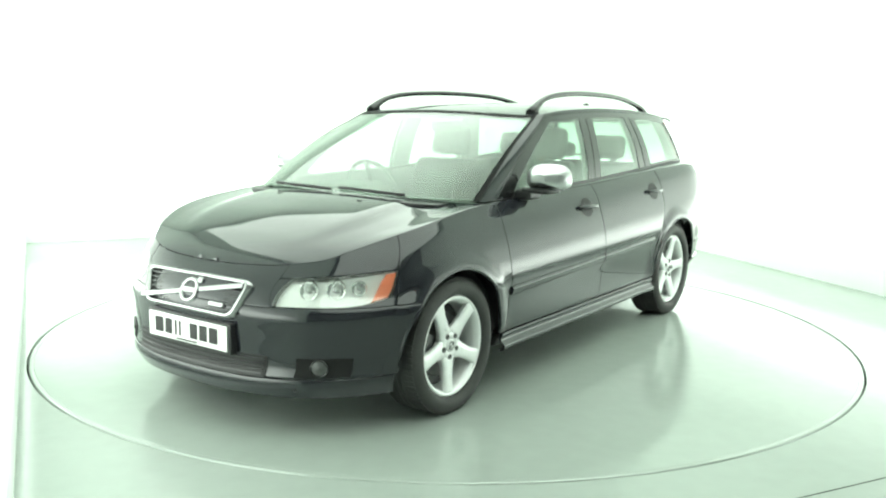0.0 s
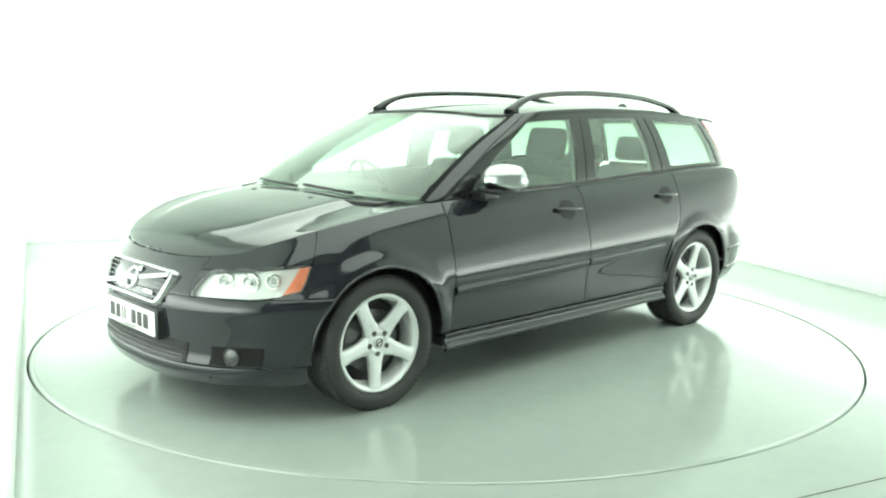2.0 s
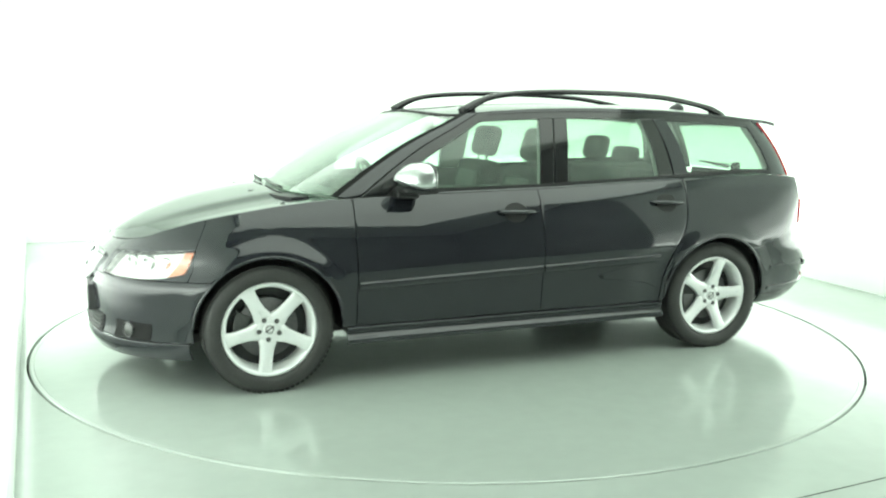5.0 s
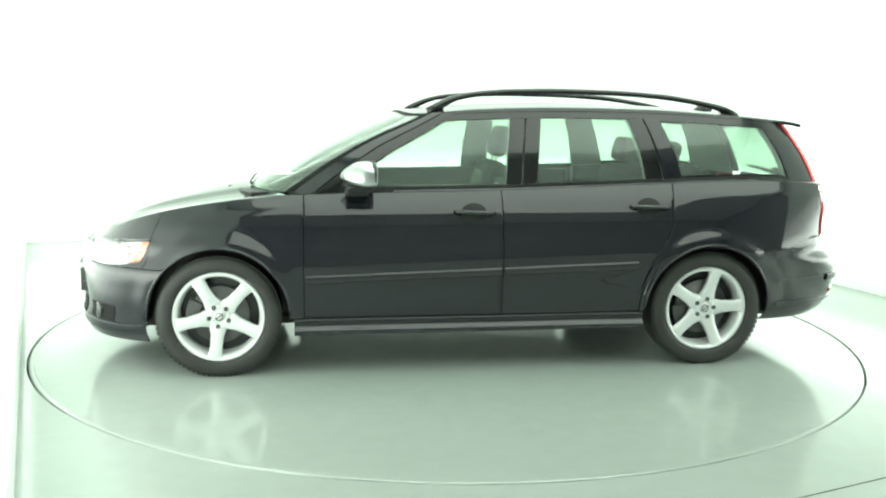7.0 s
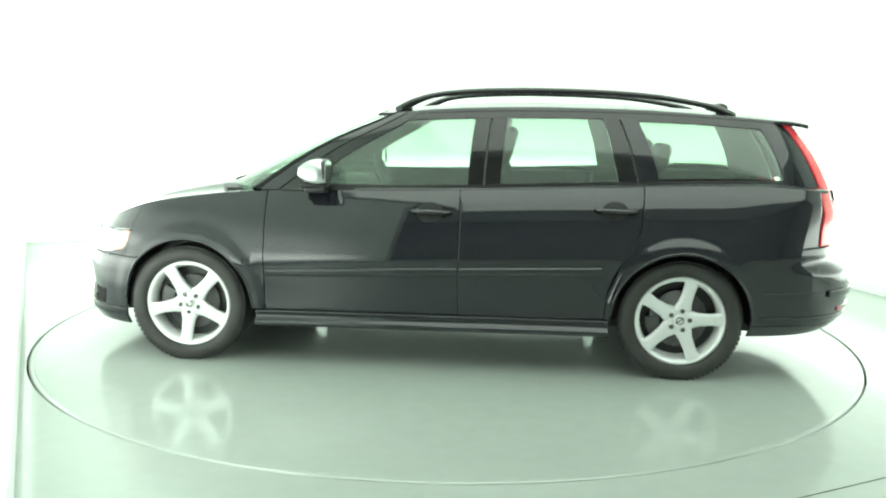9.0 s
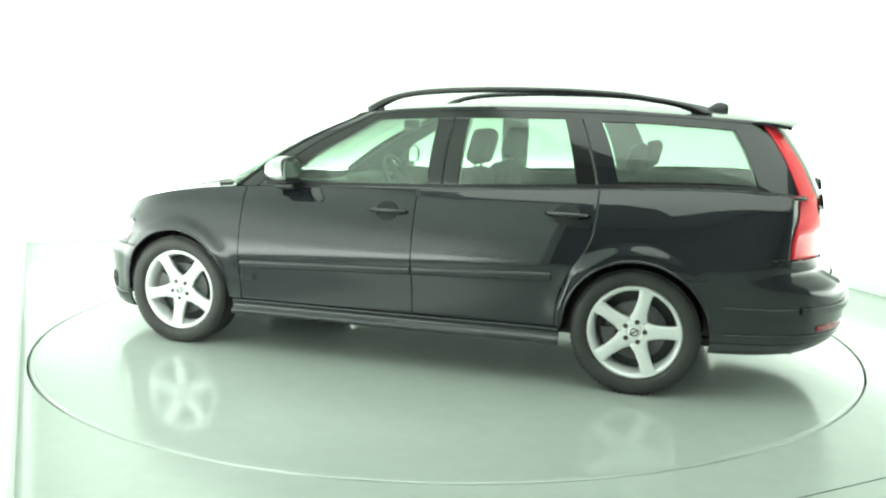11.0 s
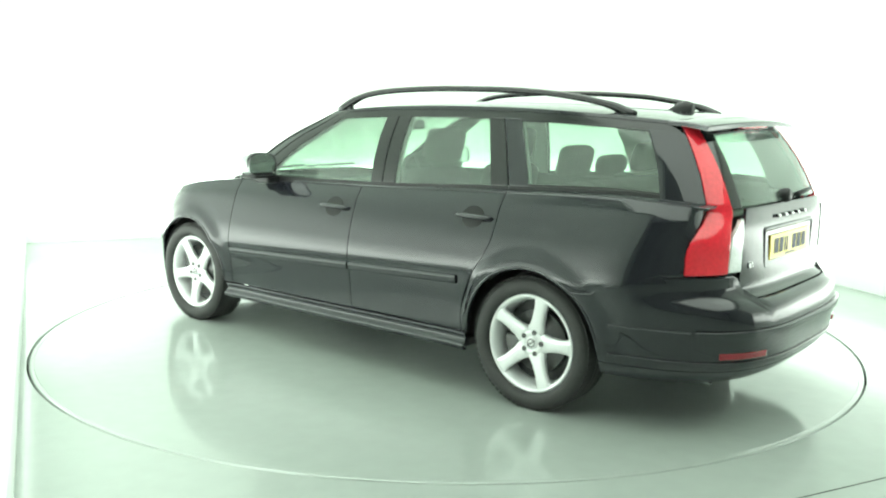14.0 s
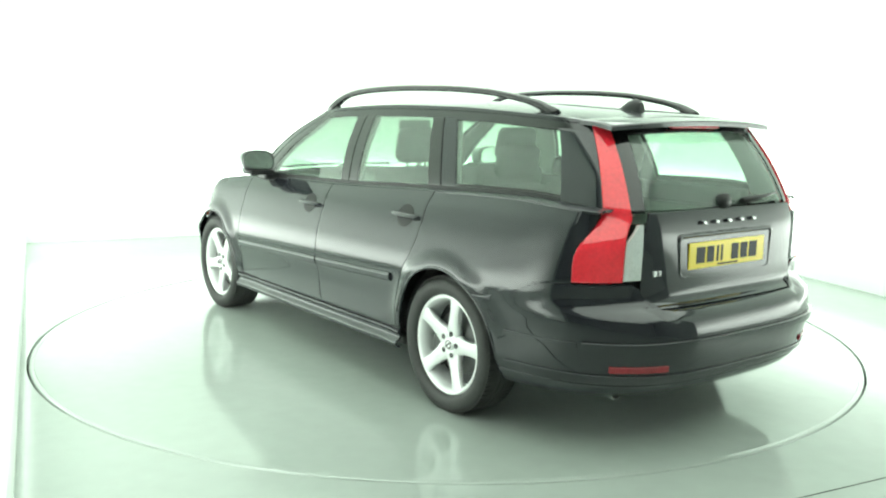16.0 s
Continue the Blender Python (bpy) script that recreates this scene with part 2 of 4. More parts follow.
COVE = 1.3
COVE_N = CORNER_B + (CORNER_L - CORNER_B).normalized() * COVE
COVE_E = CORNER_B + (CORNER_R - CORNER_B).normalized() * COVE
bm = bmesh.new()
rows = []
for i in range(17):
    t = i / 16
    p = COVE_N * (1 - t) ** 2 + CORNER_B * (2 * t * (1 - t)) + COVE_E * t * t
    d = (CORNER_B - COVE_N) * (1 - t) + (COVE_E - CORNER_B) * t
    q = p + Vector((-d.y, d.x, 0)).normalized() * 0.12
    rows.append([bm.verts.new((v.x, v.y, z)) for v, z in ((p, 0), (p, H), (q, H), (q, 0))])
for a, b in zip(rows, rows[1:]):
    for k in range(4):
        bm.faces.new((a[k], a[(k + 1) % 4], b[(k + 1) % 4], b[k])).smooth = k == 0
bm.faces.new(rows[0])
bm.faces.new(rows[-1])
bmesh.ops.recalc_face_normals(bm, faces=bm.faces[:])
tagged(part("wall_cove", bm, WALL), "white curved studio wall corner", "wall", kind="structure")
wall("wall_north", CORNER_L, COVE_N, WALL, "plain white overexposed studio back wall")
wall("wall_east", COVE_E, CORNER_R, WALL, "plain white studio side wall with glow painted in")
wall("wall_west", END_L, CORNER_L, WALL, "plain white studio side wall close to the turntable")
BACK_L, BACK_R = Vector((-3.6, -7.2, 0)), Vector((6.2, -7.2, 0))
wall("wall_south", BACK_R, BACK_L, BLACKWALL, "unlit grey cloth wall behind the camera")
# two unseen walls, added so the car's paint mirrors grey past the west wall
wall("wall_south_side", BACK_L, Vector((-3.6, -3.86, 0)), SHADEWALL, "unseen pale grey side wall added for reflections")
wall("wall_return", Vector((-3.6, -3.86, 0)), Vector((-1.00, -3.86, 0)), SHADEWALL, "unseen pale grey return wall added for reflections")
wall("wall_south_corner", CORNER_R, BACK_R, BLACKWALL, "unlit grey cloth side wall by the entrance")

bm = bmesh.new()
box(bm, (-5.2, -7.6, H), (7.0, 7.0, H + 0.1))
tagged(part("ceiling", bm, CEIL), "plain white studio ceiling", "ceiling", kind="structure")


def ring_sheet(r_in, half, z, n=160):
    """A square sheet with a round hole in it."""
    bm = bmesh.new()
    inner = [bm.verts.new((r_in * math.cos(2 * math.pi * i / n), r_in * math.sin(2 * math.pi * i / n), z)) for i in range(n)]
    outer = []
    for i in range(n):
        c, s = math.cos(2 * math.pi * i / n), math.sin(2 * math.pi * i / n)
        k = half / max(abs(c), abs(s))
        outer.append(bm.verts.new((c * k, s * k, z)))
    low = [bm.verts.new((v.co.x, v.co.y, z - 0.05)) for v in inner]
    for i in range(n):
        j = (i + 1) % n
        bm.faces.new((inner[i], outer[i], outer[j], inner[j]))
        bm.faces.new((low[i], inner[i], inner[j], low[j]))
    return bm


tagged(part("floor", ring_sheet(R_DISC + 0.007, 8.0, 0.0), FLOOR), "pale green glossy painted studio floor", "floor", kind="structure")
bm = bmesh.new()
spin_profile(bm, [(0.001, -0.06), (R_DISC + 0.4, -0.06)], 96)
tagged(part("turntable_pit", bm, GAP), "dark pit under the turntable gap", "pit", kind="structure")
bm = bmesh.new()
box(bm, (-1.4, -0.0022, 0.0003), (1.4, 0.0022, 0.0015))
seam = part("floor_seam", bm, GAP)
seam.matrix_basis = pose(2.05, -2.16, 0, 0, 0, 26.0)
tagged(seam, "thin dark joint line across the pale floor", "floor joint", kind="structure")

turntable = new("turntable")
tagged(turntable, "large round glossy pale green turntable flush with floor", "turntable")
bm = bmesh.new()
rows = spin_profile(bm, [(R_DISC - 0.031, -0.02), (R_DISC - 0.031, -0.001), (R_DISC - 0.0315, 0.0)], 160)
bm.faces.new(rows[-1])
bmesh.ops.recalc_face_normals(bm, faces=bm.faces[:])
part("turntable_plate", bm, DISC, turntable)
bm = bmesh.new()
spin_profile(bm, [(R_DISC - 0.030, -0.02), (R_DISC - 0.0302, -0.0006), (R_DISC - 0.029, 0.0), (R_DISC - 0.008, 0.0), (R_DISC - 0.005, -0.002), (R_DISC - 0.005, -0.05)], 160)
bmesh.ops.recalc_face_normals(bm, faces=bm.faces[:])
part("turntable_edge", bm, DISC, turntable, "painted steel edge ring")

# the softbox overhead
softbox = new("ceiling_softbox")
tagged(softbox, "large glowing white softbox under the ceiling", "ceiling light")
SOFT = [Vector(p) for p in ((-0.85, -5.7), (-0.85, -3.45), (-3.80, 2.98), (1.45, 5.45), (4.55, -2.75), (4.20, -5.7))]


def slab(bm, base, lo, hi):
    """A flat prism over an outline."""
    a, b = [bm.verts.new((p.x, p.y, lo)) for p in base], [bm.verts.new((p.x, p.y, hi)) for p in base]
    bm.faces.new(a)
    bm.faces.new(b)
    for k in range(len(base)):
        q = (k + 1) % len(base)
        bm.faces.new((a[k], a[q], b[q], b[k]))
    bmesh.ops.recalc_face_normals(bm, faces=bm.faces[:])


bm = bmesh.new()
slab(bm, SOFT, H - 0.10, H - 0.06)
part("diffuser", bm, SOFTBOX, softbox)
for k in range(len(SOFT)):
    p, q = SOFT[k], SOFT[(k + 1) % len(SOFT)]
    d = (q - p).normalized()
    n = Vector((-d.y, d.x)) * 0.05
    bm = bmesh.new()
    slab(bm, [p + n * 0.06, q + n * 0.06, q + n, p + n], H - 0.12, H - 0.003)
    part("frame_bar", bm, CEIL, softbox)

# ---------------------------------------------------------------- the car: its surfaces
# x forward, y to the car's left, z up; the origin lies between the axles on the floor
car = new("car")
tagged(car, "dark blue-black estate car parked on the turntable", "car")
HUB_F, HUB_R, HUB_Z, ARCH = 1.317, -1.317, 0.314, 0.358
half_width = curve((0.17, 0.23, 0.30, 0.40, 0.50, 0.585, 0.600, 0.612, 0.66, 0.70, 0.74, 0.78, 0.82, 0.86, 0.895, 0.93, 1.0, 1.08), (0.805, 0.842, 0.858, 0.87, 0.88, 0.896, 0.898, 0.8962, 0.8895, 0.882, 0.8728, 0.862, 0.85, 0.8365, 0.824, 0.81, 0.785, 0.755))
TILT = 0.034
front_reach = curve((0.17, 0.24, 0.32, 0.45, 0.515, 0.53, 0.545, 0.60, 0.66, 0.70, 0.76, 0.82, 0.95), (0.782, 0.827, 0.807, 0.815, 0.824, 0.827, 0.8245, 0.808, 0.764, 0.719, 0.662, 0.602, 0.522))
front_round = curve((0.2, 0.5, 0.62, 0.70, 0.76, 0.9), (2.55, 2.5, 2.2, 2.4, 2.45, 2.5))
rear_reach = curve((0.20, 0.28, 0.36, 0.46, 0.57, 0.60, 0.63, 0.75, 0.90, 1.02), (0.85, 0.970, 1.005, 1.012, 0.992, 0.94, 0.892, 0.886, 0.879, 0.857))
rear_round = curve((0.2, 0.6, 0.75, 0.9, 1.0), (3.3, 3.6, 3.9, 4.6, 5.2))
top_edge = curve((2.06, 1.95, 1.86, 1.78, 1.57, 1.29, 1.05, 0.88, 0.5, -0.2, -1.0, -1.7, -2.0, -2.15), (0.70, 0.725, 0.75, 0.785, 0.852, 0.902, 0.928, 0.940, 0.950, 0.968, 1.000, 1.020, 1.00, 0.985))
low_edge = curve((2.2, 1.9, 1.6, 1.0, 0.8, -0.9, -1.0, -1.6, -1.9, -2.3), (0.20, 0.19, 0.185, 0.20, 0.205, 0.22, 0.22, 0.235, 0.26, 0.30))
XC = 1.30


def ease(v):
    v = min(1.0, max(0.0, v))
    return v * v * (3 - 2 * v)


def sculpt(x, y, z):
    """How far the pressed side stands out or in: wheel arch flares, the shoulder crease and the tuck above it."""
    out = 0.0
    for hub in (HUB_F, HUB_R):
        d = math.hypot(x - hub, z - HUB_Z)
        out += 0.015 * ease((0.455 - d) / 0.075) * ease((z - 0.22) / 0.15)
    crease = top_edge(x) - 0.062
    out -= 0.30 * max(0.0, z - crease) * ease((1.9 - x) / 0.4)
    return out * ease((y - 0.55) / 0.2)


def shell(s, z):
    """The car's lower skin: s 0 front middle, 1 to 2 the side, 3 rear middle; negative s lies on the other side."""
    sg, s = (-1 if s < 0 else 1), abs(s)
    if s < 1:
        n, th = front_round(z), s * math.pi / 2
        b = half_width(z + TILT * (XC + 0.7 * front_reach(z) * max(math.cos(th), 0) ** (2 / n)))
        x, y = XC + front_reach(z) * max(math.cos(th), 0) ** (2 / n), b * math.sin(th) ** (2 / n)
    elif s <= 2:
        b = half_width(z + TILT * (XC * 1.0 - 2 * XC * (s - 1)))
        x, y = XC - 2 * XC * (s - 1), b + 0.006 * math.sin(math.pi * (s - 1))
    else:
        n, th = rear_round(z), (3 - s) * math.pi / 2
        b = half_width(z - TILT * (XC + 0.5 * max(math.cos(th), 0)))
        x, y = -XC - rear_reach(z) * max(math.cos(th), 0) ** (2 / n), b * math.sin(th) ** (2 / n)
    return np.array((x, sg * (y + sculpt(x, y, z)), z))


def s_at(x, z):
    """The s of the side skin at x."""
    if x > XC:
        return math.acos(min(1, (x - XC) / front_reach(z)) ** (front_round(z) / 2)) * 2 / math.pi
    if x >= -XC:
        return 1 + (XC - x) / (2 * XC)
    return 3 - math.acos(min(1, (-x - XC) / rear_reach(z)) ** (rear_round(z) / 2)) * 2 / math.pi


def s_at_y(y, z):
    """The s of the rear skin at y."""
    return 3 - math.asin(min(1, y / half_width(z - TILT * 1.8)) ** (rear_round(z) / 2)) * 2 / math.pi


def top_z(s):
    z = 0.8
    for _ in range(6):
        z = top_edge(shell(s, z)[0])
    return z


def side_panel(xa, xb, za, zb, n=16, m=14, **kw):
    """A panel of the side skin between two x, whose lower and upper edges are functions of x."""
    def fn(x, v):
        z = za(x) + (zb(x) - za(x)) * v
        return shell(s_at(x, z), z)
    return panel(fn, edged(xa, xb, n, 0.006), edged(0, 1, m, 0.012), flip=False, **kw)


def arc_panel(sa, sb, za, zb, n=24, m=10, **kw):
    """A panel of the skin between two s; its edges are functions of s."""
    def fn(s, v):
        z = za(s) + (zb(s) - za(s)) * v
        return shell(s, z)
    return panel(fn, edged(sa, sb, n, 0.006), edged(0, 1, m, 0.012), flip=False, **kw)


def arch_z(x):
    """Lower edge of the side: the sill, or the wheel arch above it."""
    z = low_edge(x)
    for hub in (HUB_F, HUB_R):
        d = ARCH ** 2 - (x - hub) ** 2
        if d > 0:
            z = max(z, HUB_Z + math.sqrt(d))
    return z


# greenhouse
shoulder = curve((0.5, 0.2, -0.5, -1.2, -1.7, -1.95), (0.0, 0.004, 0.020, 0.052, 0.088, 0.100))
roof_half = curve((0.35, 0.0, -0.6, -1.1, -1.7, -1.95), (0.640, 0.642, 0.630, 0.604, 0.556, 0.535))
belt_y = lambda x: half_width(top_edge(x) + TILT * x) - 0.024 - 0.85 * shoulder(x)
roof_edge_z = curve((0.35, 0.15, -0.1, -0.6, -1.0, -1.4, -1.7, -1.95), (1.343, 1.368, 1.390, 1.403, 1.399, 1.381, 1.360, 1.334))


def belt_point(s):
    sg, s = (-1 if s < 0 else 1), abs(s)
    if s < 1:
        th = s * math.pi / 2
        x, k = 0.5 + 0.69 * max(math.cos(th), 0) ** 0.5, math.sin(th) ** 0.5
    elif s <= 2:
        x, k = 0.5 - 1.8 * (s - 1), 1.0
    else:
        th = (3 - s) * math.pi / 2
        x, k = -1.3 - 0.86 * max(math.cos(th), 0) ** 0.4, math.sin(th) ** 0.4
    z = top_edge(x) if x < 0.9 else 0.938 + (x - 0.9) * 0.07
    return np.array((x, sg * k * belt_y(min(x, 0.9)), z))


def roof_point(s):
    sg, s = (-1 if s < 0 else 1), abs(s)
    if s < 1:
        th = s * math.pi / 2
        x, k = -0.15 + 0.475 * max(math.cos(th), 0) ** (1 / 3), math.sin(th) ** (1 / 3)
    elif s <= 2:
        x, k = -0.15 - 1.15 * (s - 1), 1.0
    else:
        th = (3 - s) * math.pi / 2
        x, k = -1.3 - 0.62 * max(math.cos(th), 0) ** (2 / 7), math.sin(th) ** (2 / 7)
    return np.array((x, sg * k * roof_half(x), roof_edge_z(x) + 0.035 * (1 - k * k)))


def cabin(sb, st, w):
    """The skin between belt (w 0) and roof (w 1)."""
    p, q = belt_point(sb), roof_point(st)
    d = p + (q - p) * w
    m = (p + q) / 2 - np.array((-0.5, 0, 0.9))
    m[2] *= 0.3
    m = m / np.linalg.norm(m)
    d[2] += 0.020 * ease((d[0] - 0.15) / 0.35) * ease((abs(sb) - 0.35) / 0.3) * math.sin(math.pi * w)
    return d + m * (0.022 + 0.026 * max(0, 1 - abs(sb))) * math.sin(math.pi * w)


def s_belt(x):
    if x > 0.5:
        return math.acos(min(1, (x - 0.5) / 0.69) ** 2) * 2 / math.pi
    if x >= -1.3:
        return 1 + (0.5 - x) / 1.8
    return 3 - math.acos(min(1, (-x - 1.3) / 0.86) ** 2.5) * 2 / math.pi


def s_roof(x):
    if x > -0.15:
        return math.acos(min(1, (x + 0.15) / 0.475) ** 3) * 2 / math.pi
    if x >= -1.3:
        return 1 + (-0.15 - x) / 1.15
    return 3 - math.acos(min(1, (-x - 1.3) / 0.62) ** 3.5) * 2 / math.pi


def cabin_panel(a, b, w0, w1, n=10, m=8, **kw):
    """A piece of the cabin's skin between two lines (s at the belt, s at the roof)."""
    def fn(u, v):
        return cabin(a[0] + (b[0] - a[0]) * u, a[1] + (b[1] - a[1]) * u, w0 + (w1 - w0) * v)
    return panel(fn, edged(0, 1, n, 0.02), edged(0, 1, m, 0.02), flip=False, **kw)


# ---------------------------------------------------------------- the car: body panels
def both(name, make, mat, label=""):
    """The same part on both sides of the car."""
    return [part(name, make(1), mat, car, label), part(name, make(-1), mat, car, label)]


G = 0.0025
DOOR_F, DOOR_M, DOOR_R = 0.885, -0.155, -0.93
const = lambda v: (lambda x: v)
fender_low = lambda x: max(arch_z(x), 0.306 if x < 1.2 else 0.565)
sill_top = lambda x: 0.304 + (0.85 - x) * 0.003
both("front_door", lambda d: side_panel(DOOR_F - G, DOOR_M + G, lambda x: sill_top(x) + G, lambda x: top_edge(x) - G, 18, 22, side=d, crimp=0.0006), PAINT)


# the rear door's shut line drops from the window and swings forward over the wheel arch
rear_door_edge = curve((0.28, 0.45, 0.55, 0.62, 0.70, 0.80, 1.0), (-0.915, -0.930, -0.965, -1.003, -1.055, -1.092, -1.108))


def rear_door(d):
    def fn(u, v):
        zb, zt = sill_top(-0.5) + G, 0.985
        z = zb + (zt - zb) * v
        xr = rear_door_edge(z)
        x = (DOOR_M - G) + (xr - DOOR_M + G) * u
        zz = z if v < 0.9 else z + (top_edge(x) - G - zt) * (v - 0.9) / 0.1
        return shell(s_at(x, zz), zz)
    return panel(fn, edged(0, 1, 16, 0.008), edged(0, 1, 26, 0.012), flip=False, side=d)


both("rear_door", rear_door, PAINT)


def seam(x):
    """Where the rear bumper meets the quarter panel and the lamp."""
    return 0.60 + 0.105 * min(1, max(0, (-1.68 - x) / 0.25))


def quarter(d):
    """The rear wing: its front edge follows the rear door's shut line, its lower edge the arch and the bumper."""
    def foot(x):
        return max(arch_z(x), 0.306 if x > -1.2 else seam(x) + 0.003)

    def fn(u, v):
        x = -0.915 - 1.097 * u
        if u < 0.5:
            base, z = x, 0.6
            for _ in range(12):
                x = base + (rear_door_edge(z) - 2 * G + 0.915) * (1 - u * 2)
                z = 0.5 * z + 0.5 * (foot(x) + (top_edge(x) - G - foot(x)) * v)
        z = foot(x) + (top_edge(x) - G - foot(x)) * v
        return shell(s_at(x, z), z)
    return panel(fn, edged(0, 1, 44, 0.006), edged(0, 1, 24, 0.012), flip=False, side=d)


both("quarter_panel", quarter, PAINT)


def moulding(xa, xb, line, prof, n=14, side=1, base=0.0):
    """A moulding along the side: prof lists (height over the line, how far it stands out), from its foot up."""
    def fn(x, v):
        k = int(v)
        dz, out = prof[k]
        z = line(x) + dz
        p = shell(s_at(x, line(x) + base), line(x) + base)
        return np.array((x, p[1] + out, z))
    return panel(fn, edged(xa, xb, n, 0.006), list(range(len(prof))), thick=0.010, crimp=0, side=side)


SILL = ((-0.094, -0.010), (-0.090, 0.012), (-0.082, 0.020), (-0.070, 0.023), (-0.062, 0.021), (-0.056, 0.014), (-0.046, 0.002), (-0.034, -0.002), (-0.022, 0.002), (-0.014, 0.009), (-0.009, 0.010), (-0.005, 0.006), (-0.003, -0.004))
both("sill", lambda d: moulding(0.935, -0.945, sill_top, SILL, side=d), PAINT)

# front bumper below the lamps, nose between them
bump_top = lambda s: 0.562
S_ARCH = s_at(1.655, 0.5)


def front_bumper():
    def fn(s, v):
        z0, z1 = 0.265, bump_top(s)
        z = z0 + (z1 - z0) * v
        lim = HUB_F + math.sqrt(max(ARCH ** 2 - (z - HUB_Z) ** 2, 0.01))
        smax = s_at(lim, z)
        return shell(s * smax / S_ARCH, z)
    return panel(fn, edged(-S_ARCH, S_ARCH, 64, 0.004), edged(0, 1, 14, 0.01), flip=False)


part("front_bumper", front_bumper(), PAINT, car)


def lip():
    def fn(s, v):
        z = 0.175 + 0.085 * v
        p = shell(s, z)
        return p + np.array((0.02 * (1 - v) * max(0, 1 - abs(s)), 0, 0))
    return panel(fn, edged(-S_ARCH * 0.97, S_ARCH * 0.97, 56, 0.004), edged(0, 1, 5, 0.02), flip=False)


part("front_splitter", lip(), PAINT, car)
NOSE = 0.285
part("nose_panel", arc_panel(-NOSE, NOSE, lambda s: bump_top(s) + 0.002, lambda s: top_z(s) - 0.004, 24, 6), PAINT, car)
# headlights
S_LAMP_OUT = s_at(1.665, 0.66)
lamp_top = lambda s: min(top_z(s) - 0.010, 0.672 + 0.032 * (s - NOSE) / 0.4)
lamp_low = lambda s: bump_top(s) + 0.006 + 0.05 * max(0, (s - 0.50) / 0.25) ** 2


lamp_in = lambda v: NOSE + 0.006 + 0.036 * v
lamp_out = lambda v: S_LAMP_OUT - 0.026 * (1 - v) ** 1.5


def lamp_panel(a, b, m0=0.0, m1=0.0, n=24, **kw):
    """A piece of the lamp's face between two slanting edges, m0 and m1 short of its foot and head."""
    def fn(u, v):
        sa, sb = a(v), b(v)
        s = sa + (sb - sa) * u
        lo, hi = lamp_low(s) + m0, lamp_top(s) - m1
        return shell(s, lo + (hi - lo) * v)
    return panel(fn, edged(0, 1, n, 0.012), edged(0, 1, 8, 0.012), flip=False, **kw)


def headlight(d):
    g = part("headlight", lamp_panel(lamp_in, lamp_out, lift=-0.034, thick=0.01, side=d), LAMPBOWL, car, "bright silver reflector behind clear lens")
    part("lens", lamp_panel(lamp_in, lamp_out, lift=0.001, thick=0.004, side=d), CLEAR, g, "clear lens cover")
    part("indicator", lamp_panel(lambda v: lamp_out(v) - 0.066 + 0.02 * v, lambda v: lamp_out(v) - 0.006, 0.006, 0.006, 6, lift=-0.008, thick=0.02, side=d), AMBER, g, "orange side indicator")
    for s, r in ((0.405, 0.037), (0.495, 0.038), (0.572, 0.029)):
        p = shell(s, (lamp_low(s) + lamp_top(s)) / 2)
        q = Matrix.Translation((p[0] - 0.042, d * p[1] - d * 0.024, p[2])) @ pose(0, 0, 0, 0, 90, d * 30)
        bm = bmesh.new()
        spin_profile(bm, [(0.001, 0.0), (r * 0.45, 0.002), (r * 0.5, 0.012), (r * 0.85, 0.022), (r, 0.03), (r * 1.08, 0.028), (r * 1.08, -0.03)], 24, q)
        part("reflector", bm, BOWL, g, "round silver lamp bowl")
        bm = bmesh.new()
        spin_profile(bm, [(0.001, 0.024), (r * 0.35, 0.02), (r * 0.5, 0.008)], 16, q)
        part("bulb_cap", bm, CHROME, g)
    return g


headlight(1), headlight(-1)
both("lamp_cheek", lambda d: lamp_panel(lambda v: NOSE + 0.002, lambda v: lamp_in(v) - 0.001, n=4, side=d, crimp=0.0004), PAINT)
both("lamp_heel", lambda d: lamp_panel(lambda v: lamp_out(v) + 0.002, lambda v: S_LAMP_OUT + 0.0015, n=4, side=d, crimp=0.0004), PAINT)
both("lamp_sill", lambda d: arc_panel(NOSE + 0.004, S_LAMP_OUT, lambda s: bump_top(s) + 0.003, lambda s: lamp_low(s) - 0.001, 22, 2, side=d, crimp=0.0006), PAINT)
# skin between lamp top and bonnet, and behind the lamp
both("lamp_brow", lambda d: arc_panel(NOSE + 0.002, S_LAMP_OUT, lambda s: lamp_top(s) + 0.004, lambda s: top_z(s) - 0.002, 22, 4, side=d, crimp=0.0006), PAINT)
def front_fender(d):
    """The wing: its front edge follows the lamp, its lower edge the bumper and the wheel arch."""
    def fn(u, v):
        x0 = 1.662 + (DOOR_F + G - 1.662) * u
        k = (1 - u) ** 3
        lo = fender_low(x0)
        hi = top_edge(x0) - G + (top_z(S_LAMP_OUT + 0.003) - top_edge(1.662)) * k
        mid = lo + (hi - lo) * 0.5 if x0 > 1.45 else max(0.705, lo + 0.01)
        if x0 > 1.3:
            w = min(1, max(0, (x0 - 1.3) / 0.3))
            mid = (1 - w) * max(0.705, lo + 0.01) + w * (lo + (hi - lo) * 0.5)
        z = lo + (mid - lo) * v * 2 if v < 0.5 else mid + (hi - mid) * (v * 2 - 1)
        x = x0 + (shell(S_LAMP_OUT + 0.003, z)[0] - 1.662) * k
        return shell(s_at(x, z), z)
    return panel(fn, sorted(edged(0, 1, 44, 0.004) + [0.872 + 0.0055 * i for i in range(10)]), edged(0, 1, 20, 0.012), side=d, crimp=0.0004)


both("front_fender", front_fender, PAINT)

